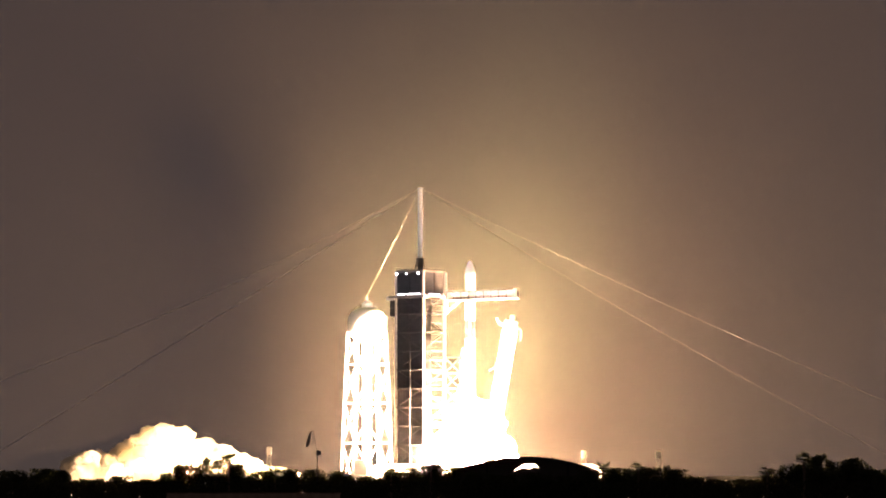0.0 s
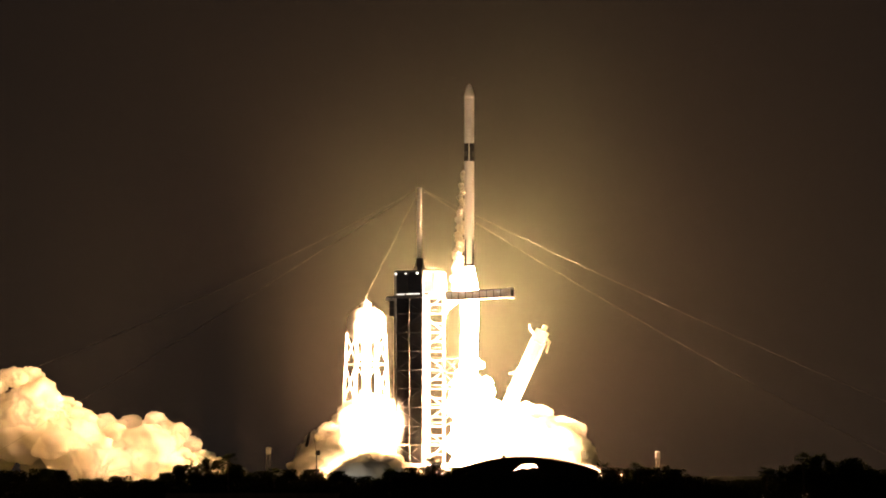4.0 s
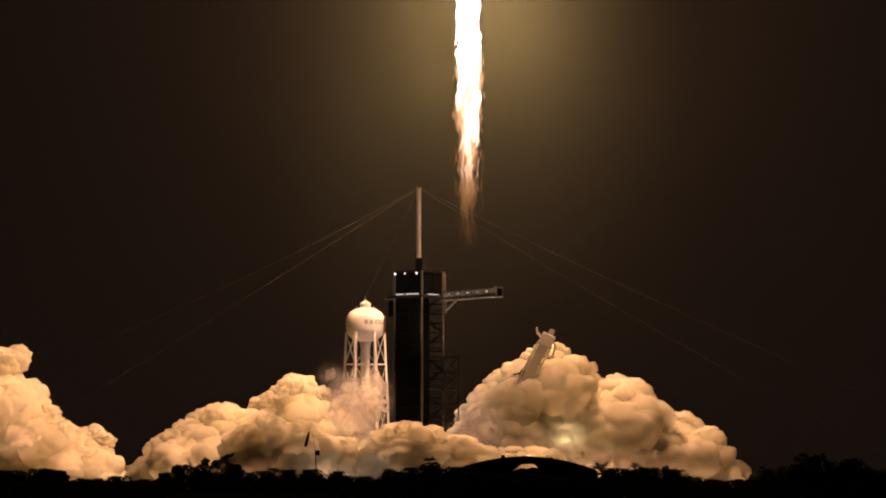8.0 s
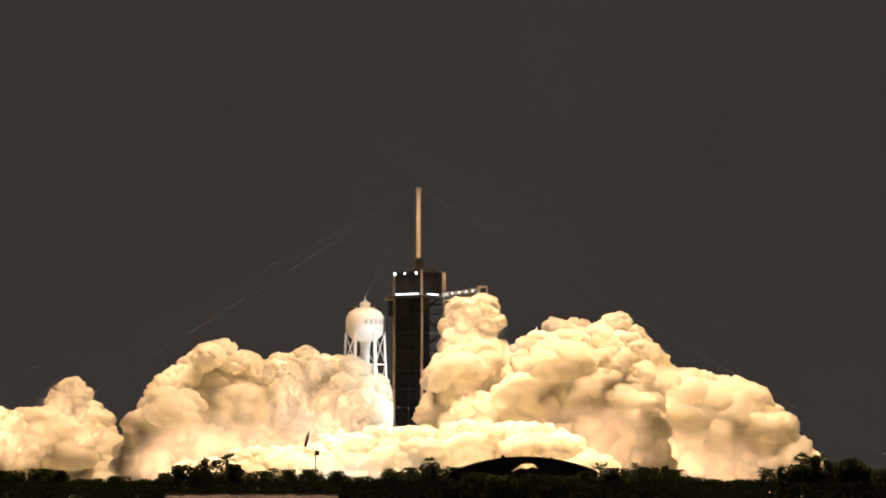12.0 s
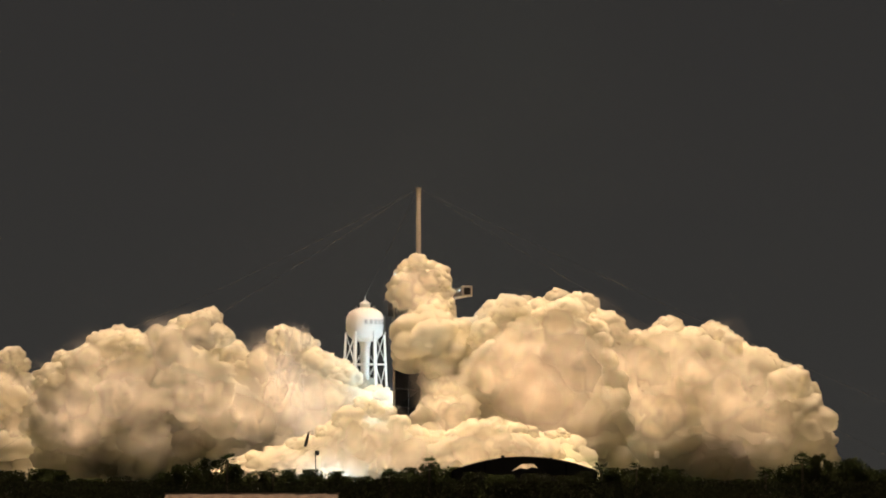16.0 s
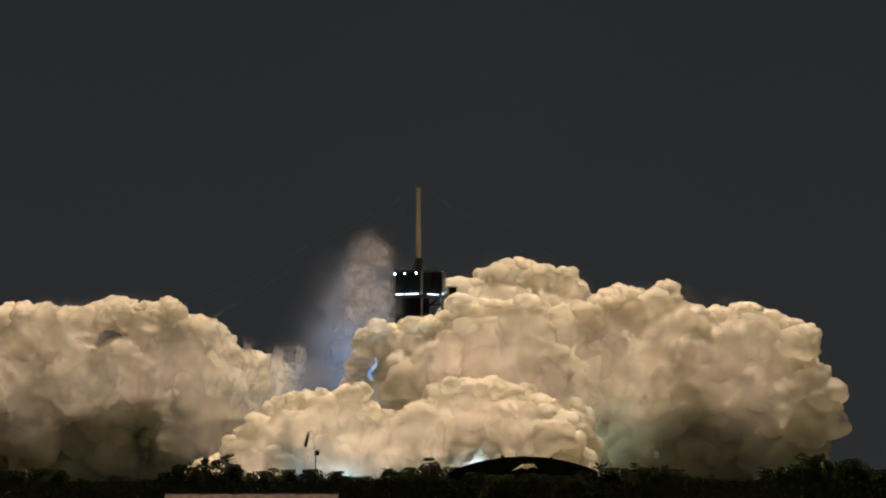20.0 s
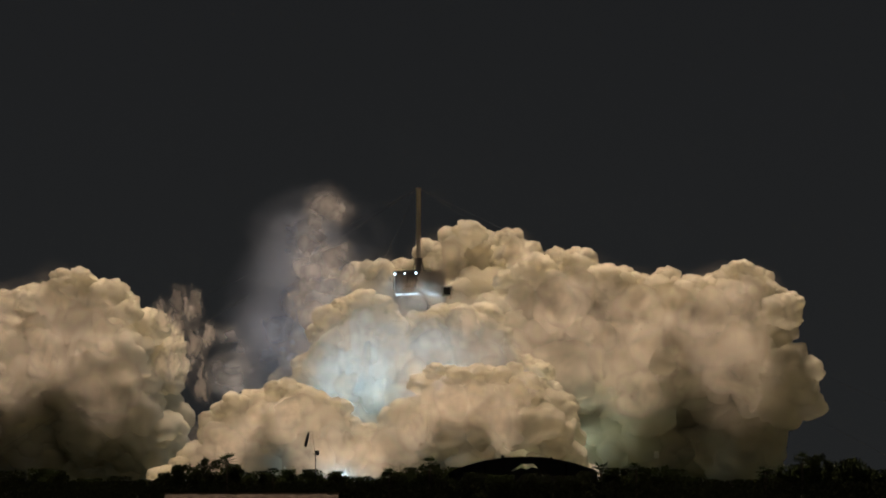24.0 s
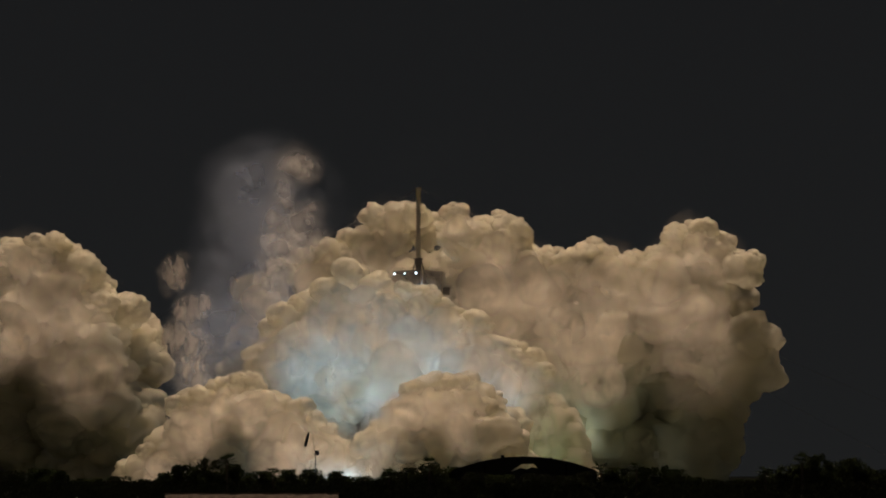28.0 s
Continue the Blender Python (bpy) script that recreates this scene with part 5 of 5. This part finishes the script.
# the crown cloud's spread: seconds, both ends, heights of its top from end to end
drift("crown", 0, -17.4, 3.3, -7, -7, -7)
drift("crown", 6, -13.3, 7.5, 7, 7, 7)
drift("crown", 9.5, 9.5, 34.4, 38, 43, 47, 50, 53, 55, 55, 51, 38)
drift("crown", 11, 3.3, 28.2, 42, 52, 56, 59, 61, 63, 62, 58, 47)
drift("crown", 12.5, -6.0, 21.0, 47, 57, 64, 67, 70, 71, 70, 64, 55)
drift("crown", 14.5, -13.3, 10.6, 55, 69, 73, 77, 78, 77, 76, 70, 63)
drift("crown", 16, -19.5, 3.3, 63, 78, 80, 82, 82, 81, 80, 76, 67)
drift("crown", 17.5, -27.8, -3.9, 69, 81, 84, 86, 87, 87, 86, 82, 76)
drift("crown", 19, -36.1, -12.2, 67, 85, 89, 92, 92, 92, 91, 89, 74)
drift("crown", 20.5, -41.3, -16.4, 69, 90, 94, 95, 96, 96, 95, 94, 78)
drift("crown", 21.5, -45.4, -19.1, 71, 92, 98, 99, 99, 98, 97, 97, 82)
drift("crown", 23.5, -56.8, -27.8, 71, 93, 102, 107, 108, 110, 108, 106, 88)
drift("crown", 25, -63.1, -33.0, 76, 94, 103, 109, 112, 115, 114, 113, 96)
drift("crown", 28, -71.4, -41.3, 80, 102, 112, 120, 124, 127, 126, 126, 111)
# the glow cloud's spread: seconds, both ends, heights of its top from end to end
drift("glow", 0, -16.9, 3.2, -7, -7, -7)
drift("glow", 8, -16.9, 13.3, 1, 1, 1)
drift("glow", 11, -18.9, 23.3, 9, 9, 9)
drift("glow", 17.5, -29.0, 39.4, 13, 13, 13)
drift("glow", 20.5, -37.0, 43.4, 15, 15, 15)
drift("glow", 21.5, -41.0, 43.4, 19, 19, 19)
drift("glow", 23.5, -51.1, 49.5, 25, 54, 65, 70, 67, 61, 61, 62, 67, 69, 63, 50, 43, 37, 17)
drift("glow", 25, -62.1, 47.4, 29, 63, 72, 76, 76, 71, 67, 68, 68, 65, 61, 57, 55, 47, 15)
drift("glow", 26.5, -66.1, 45.4, 29, 59, 69, 75, 77, 75, 71, 70, 69, 67, 61, 57, 53, 43, 17)
drift("glow", 28, -74.2, 51.5, 35, 59, 69, 75, 79, 80, 75, 72, 70, 66, 59, 56, 50, 37, 17)
# the fire cloud's spread: seconds, both ends, heights of its top from end to end
drift("fire", 0, -6.2, 27.9, 15.6, 26.2, 31.5, 34.7, 33.7, 26.2, 13.4)
drift("fire", 1.5, -9.4, 35.3, 17.7, 34.7, 47.5, 49.6, 47.5, 36.9, 15.6)
drift("fire", 3, 0.2, 30.0, 53.9, 64.5, 68.8, 67.7, 56.0, 45.4, 28.3)
drift("fire", 6, 3.4, 14.0, -5.7, -5.7, -5.7, -5.7, -5.7, -5.7, -5.7)


CLOUDS = []


def cloud(name, spread, label, count, y, deep, radius, meshes, seed, rows=3, category="smoke", low=0.2, sheet=False, lean=lambda s: 0.0, tall=1.0):
    """A bank of puffs. Each keeps its share along the bank and of its height while the bank spreads and rises."""
    r = random.Random(seed)
    t = thing(name, pose(0, 0, 0), label, category)
    for i in range(count):
        row = i % rows
        s = (i + 0.5 + r.uniform(-0.35, 0.35)) / count
        s = 0.05 + 0.86 * s if sheet else s
        if not sheet and not 0.02 < s < 0.94 and count > 45:
            row = 1
        q = r.uniform(0.95, 1.02) if row == 0 else r.uniform(low, 0.9)
        p = new("puff" if category == "smoke" else "fire_puff", (SOFT if row and not sheet and category == "smoke" and r.random() < 0.75 else meshes)[i % 5 % len(meshes)])
        p.parent = t
        k = radius * (r.uniform(0.35, 0.75) if row == 0 and not sheet else r.uniform(0.75, 1.3) * (1.0 if sheet else 1.15))
        p.scale = (k * r.uniform(0.9, 1.2) / tall, k, k * r.uniform(0.9, 1.1) * tall)
        if not sheet and category == "smoke":
            y_here = y - 1.0 * deep * noise.noise(Vector((s * 9, q * 4, seed)))
            q += 0.08 * noise.noise(Vector((s * 14, 9, seed))) if row == 0 else 0
        else:
            y_here = y
        CLOUDS.append((p, spread, s, q, -lean(s) * (q - 0.5), y_here + (0.6 if y_here != y else 1) * deep * (r.uniform(-1, 1) if row else r.uniform(-0.5, 0.9)), k, r.uniform(-30, 30) if sheet else r.uniform(0, 360), r.uniform(-6, 6) if sheet else r.uniform(-25, 25)))
    return t


cloud("steam_bank", "left", "billowing white exhaust steam rolling from the flame trench", 50, 92, 11, 10.5, FINE, 1, rows=2, low=0.05)
cloud("steam_bank", "mid", "billowing white exhaust smoke round the water tower foot", 150, 42, 20, 11, FINE, 2, rows=3, low=0.05, lean=lambda s: 42 - 31 * s)
cloud("steam_bank", "right", "billowing white exhaust smoke piled over the strongback", 180, 16, 24, 12, FINE, 3, rows=3, low=0.1, lean=lambda s: 8 + 42 * s)
cloud("steam_bank", "back", "tall exhaust smoke drifting behind the service tower", 56, 42, 12, 14, SOFT, 4, rows=2)
cloud("steam_bank", "column", "smoke column rising before the service tower", 66, -30, 5, 8.5, SOFT, 5, rows=2, low=0.03)
cloud("steam_bank", "front", "low rolling exhaust smoke along the pad's near side", 66, -138, 8, 8.5, SOFT, 6, rows=2)
cloud("steam_bank", "heart", "dense smoke lit by the pad's floodlights", 78, -56, 6, 9.5, SOFT, 11, low=0.03)
cloud("steam_bank", "flood_block", "added smoke bank that blocks the floodlight beams until late", 46, -100, 3, 7, SOFT, 18, rows=2, low=0.1)
cloud("mist", "mist", "thin grey mist round the water tower legs", 8, -18, 5, 11, PALE_MISTS, 8, low=0.6, sheet=True)
cloud("mist", "plume", "thin blue-grey smoke plume drifting up beside the tower", 20, -8, 6, 25, MISTS, 9, low=0.45, sheet=True)
cloud("mist", "wisps", "torn thin wisps of smoke drifting off", 10, -44, 8, 7, WISPS, 10, low=0.5, sheet=True, tall=1.35)
cloud("loose_vapour", "crown", "torn warm smoke breaking off the column's head", 18, -34, 5, 8.5, CROWN_VEILS, 23, low=0.72, sheet=True)
cloud("loose_vapour", "steam", "pale steam drifting round the water tower legs", 10, -52, 3, 8, VEILS, 16, low=0.55, sheet=True)
cloud("loose_vapour", "left", "loose torn vapour round the rolling steam", 9, 72, 8, 12, VEILS, 12, sheet=True, low=0.4)
cloud("loose_vapour", "mid", "loose torn vapour before the smoke bank", 26, -32, 9, 17, SOFT_VEILS, 13, sheet=True, low=0.35)
cloud("loose_vapour", "right", "loose torn vapour before the smoke bank", 30, -34, 10, 18, SOFT_VEILS, 14, sheet=True, low=0.35)
cloud("loose_vapour", "front", "loose torn vapour along the low smoke", 28, -154, 4, 14, SOFT_VEILS, 17, sheet=True, low=0.4)
cloud("loose_vapour", "column", "soft vapour peeling off the smoke column", 14, -47, 3, 9.5, SOFT_VEILS, 20, sheet=True, low=0.25)
cloud("loose_vapour", "back", "soft vapour trailing off the tall smoke", 10, -22, 5, 15, SOFT_VEILS, 19, sheet=True, low=0.5)
cloud("loose_vapour", "heart", "soft vapour before the dense smoke", 24, -78, 5, 17, SOFT_VEILS, 24, sheet=True, low=0.35)
cloud("loose_vapour", "glow", "loose torn vapour in the floodlights", 26, -76, 6, 15, HAZES, 15, sheet=True, low=0.4)
cloud("fireball", "fire", "blinding fire where the exhaust strikes the pad", 36, 4, 5, 4.2, [FIRE_MESH], 7, category="fire")


# ---- all that moves ----
def smooth_heights(heights, s):
    f = s * (len(heights) - 1)
    i = min(int(f), len(heights) - 2)
    u = f - i
    u = u * u * (3 - 2 * u)
    return heights[i] * (1 - u) + heights[i + 1] * u


def climb(t):
    """The rocket's height above its stand; beyond view, paced to light the clouds."""
    if t < 9:
        return 6.6 * t + 2.54 * t * t
    return 265.1 + min(t - 9, 1.5) * 42 + min(max(0, t - 10.5), 5.5) * 120 + max(0, t - 16) * 22


def motions():
    times = [i * 0.5 for i in range(0, 21)] + [11, 12, 13, 14, 15.5, 17, 20, 24, 28]
    # Beyond view, tilt and sideways drift are set for the light on the clouds.
    pitch = lambda t: 38 * (1 - math.exp(-max(0, t - 9.8) / 2.2))
    rise = [(t, pose(9.6, 3 - max(0, min(7, t - 7.5)) * 26 + max(0, min(9, t - 16)) * 26, 15.8 + climb(t), pitch(t))) for t in times]
    walk(ROCKET, rise)
    for pieces, late in ((HOT_SHEETS, -6), (COOL_SHEETS, -14)):
        for piece in pieces:
            here = piece.matrix_basis.copy()
            walk(piece, [(t, pose(0, 0, z) @ here) for t, z in ((0, 0), (6, 0), (7, 1), (8, 0), (9, late), (10, late * 0.3), (28, 0))])
    for k, piece in enumerate(LATE_LIGHT):
        walk(piece, [(0, pose(0, 0, 0)), (10, pose(0, 0, 0)), (12, pose(0, 0, -20 * k - 20)), (17, pose(0, 0, -44 * k - 40)), (28, pose(0, 0, -60 * k - 80))])
    walk(STRONGBACK, [(t, pose(16.8, 2, 13.5, 0, a, 0)) for t, a in ((0, 9.7), (0.8, 13.8), (1.5, 17.2), (3, 21.6), (4.5, 25.5), (6, 27.6), (8, 28), (28, 28))])
    walk(ARM, [(t, pose(0.8, -1.5, 71.8, 0, 0, -a) @ pose(0, 0, 0, 0, -1.6, 0)) for t, a in ((0, 12), (3, 20), (6, 34), (8, 42), (11, 55), (14.5, 67), (17, 76), (20, 84), (28, 89))])
    for p, spread, s, q, lead, y, k, turn, spin in CLOUDS:
        rows = []
        for t, x0, x1, heights in SPREAD[spread]:
            top = smooth_heights(heights, s)
            late = max(0.0, min(1.0, (t - 17) / 8))
            across = s - 0.24 * late * (1 - min(q, 1)) * s if spread == "right" else s
            across = across + 0.95 * max(0.0, 0.93 - q) ** 0.5 * max(0.0, min(1.0, (t - 12) / 2.5, (22 - t) / 2)) if spread == "column" else across
            if spread in ("mid", "right", "front", "heart") and p.data.name.startswith("veil"):
                top *= 0.45 + 0.55 * max(0.0, min(1.0, (t - 11) / 5))
            inset = min(0.6 * k, 0.3 * (x1 - x0))
            early = 0.35 * max(0.0, min(1.0, (13 - t) / 6)) if k > 9.5 and q < 0.92 else 0.0
            ahead = y - 32 * max(0.0, min(1.0, (t - 18.4) / 1.6)) if spread == "column" else y
            if spread == "column":
                ahead -= 44 * (1 - min(q, 1)) * max(0.0, min(1.0, (20 - t) / 2))
            if spread == "plume":
                ahead += 62 * max(0.0, min(1.0, (21 - t) / 1.5))
            swell = max(0.0, min(1.0, (t - 7) / 7))
            ahead += lead * swell
            if spread in ("mid", "right"):
                ahead += 34 * (q - 0.5) * (1 - swell) * max(0.0, min(1.0, (t - 7) / 2))
            rows.append((t, pose(x0 + inset + (x1 - x0 - 2 * inset) * across, ahead, top * q - k * 0.95 if q > 0.75 else min(top * q, top - k * (1 + early)), 0, spin * t / 28, turn + spin * t / 14)))
        if rows[-1][0] < 28:
            rows.append((28, rows[-1][1]))
        walk(p, rows)


motions()
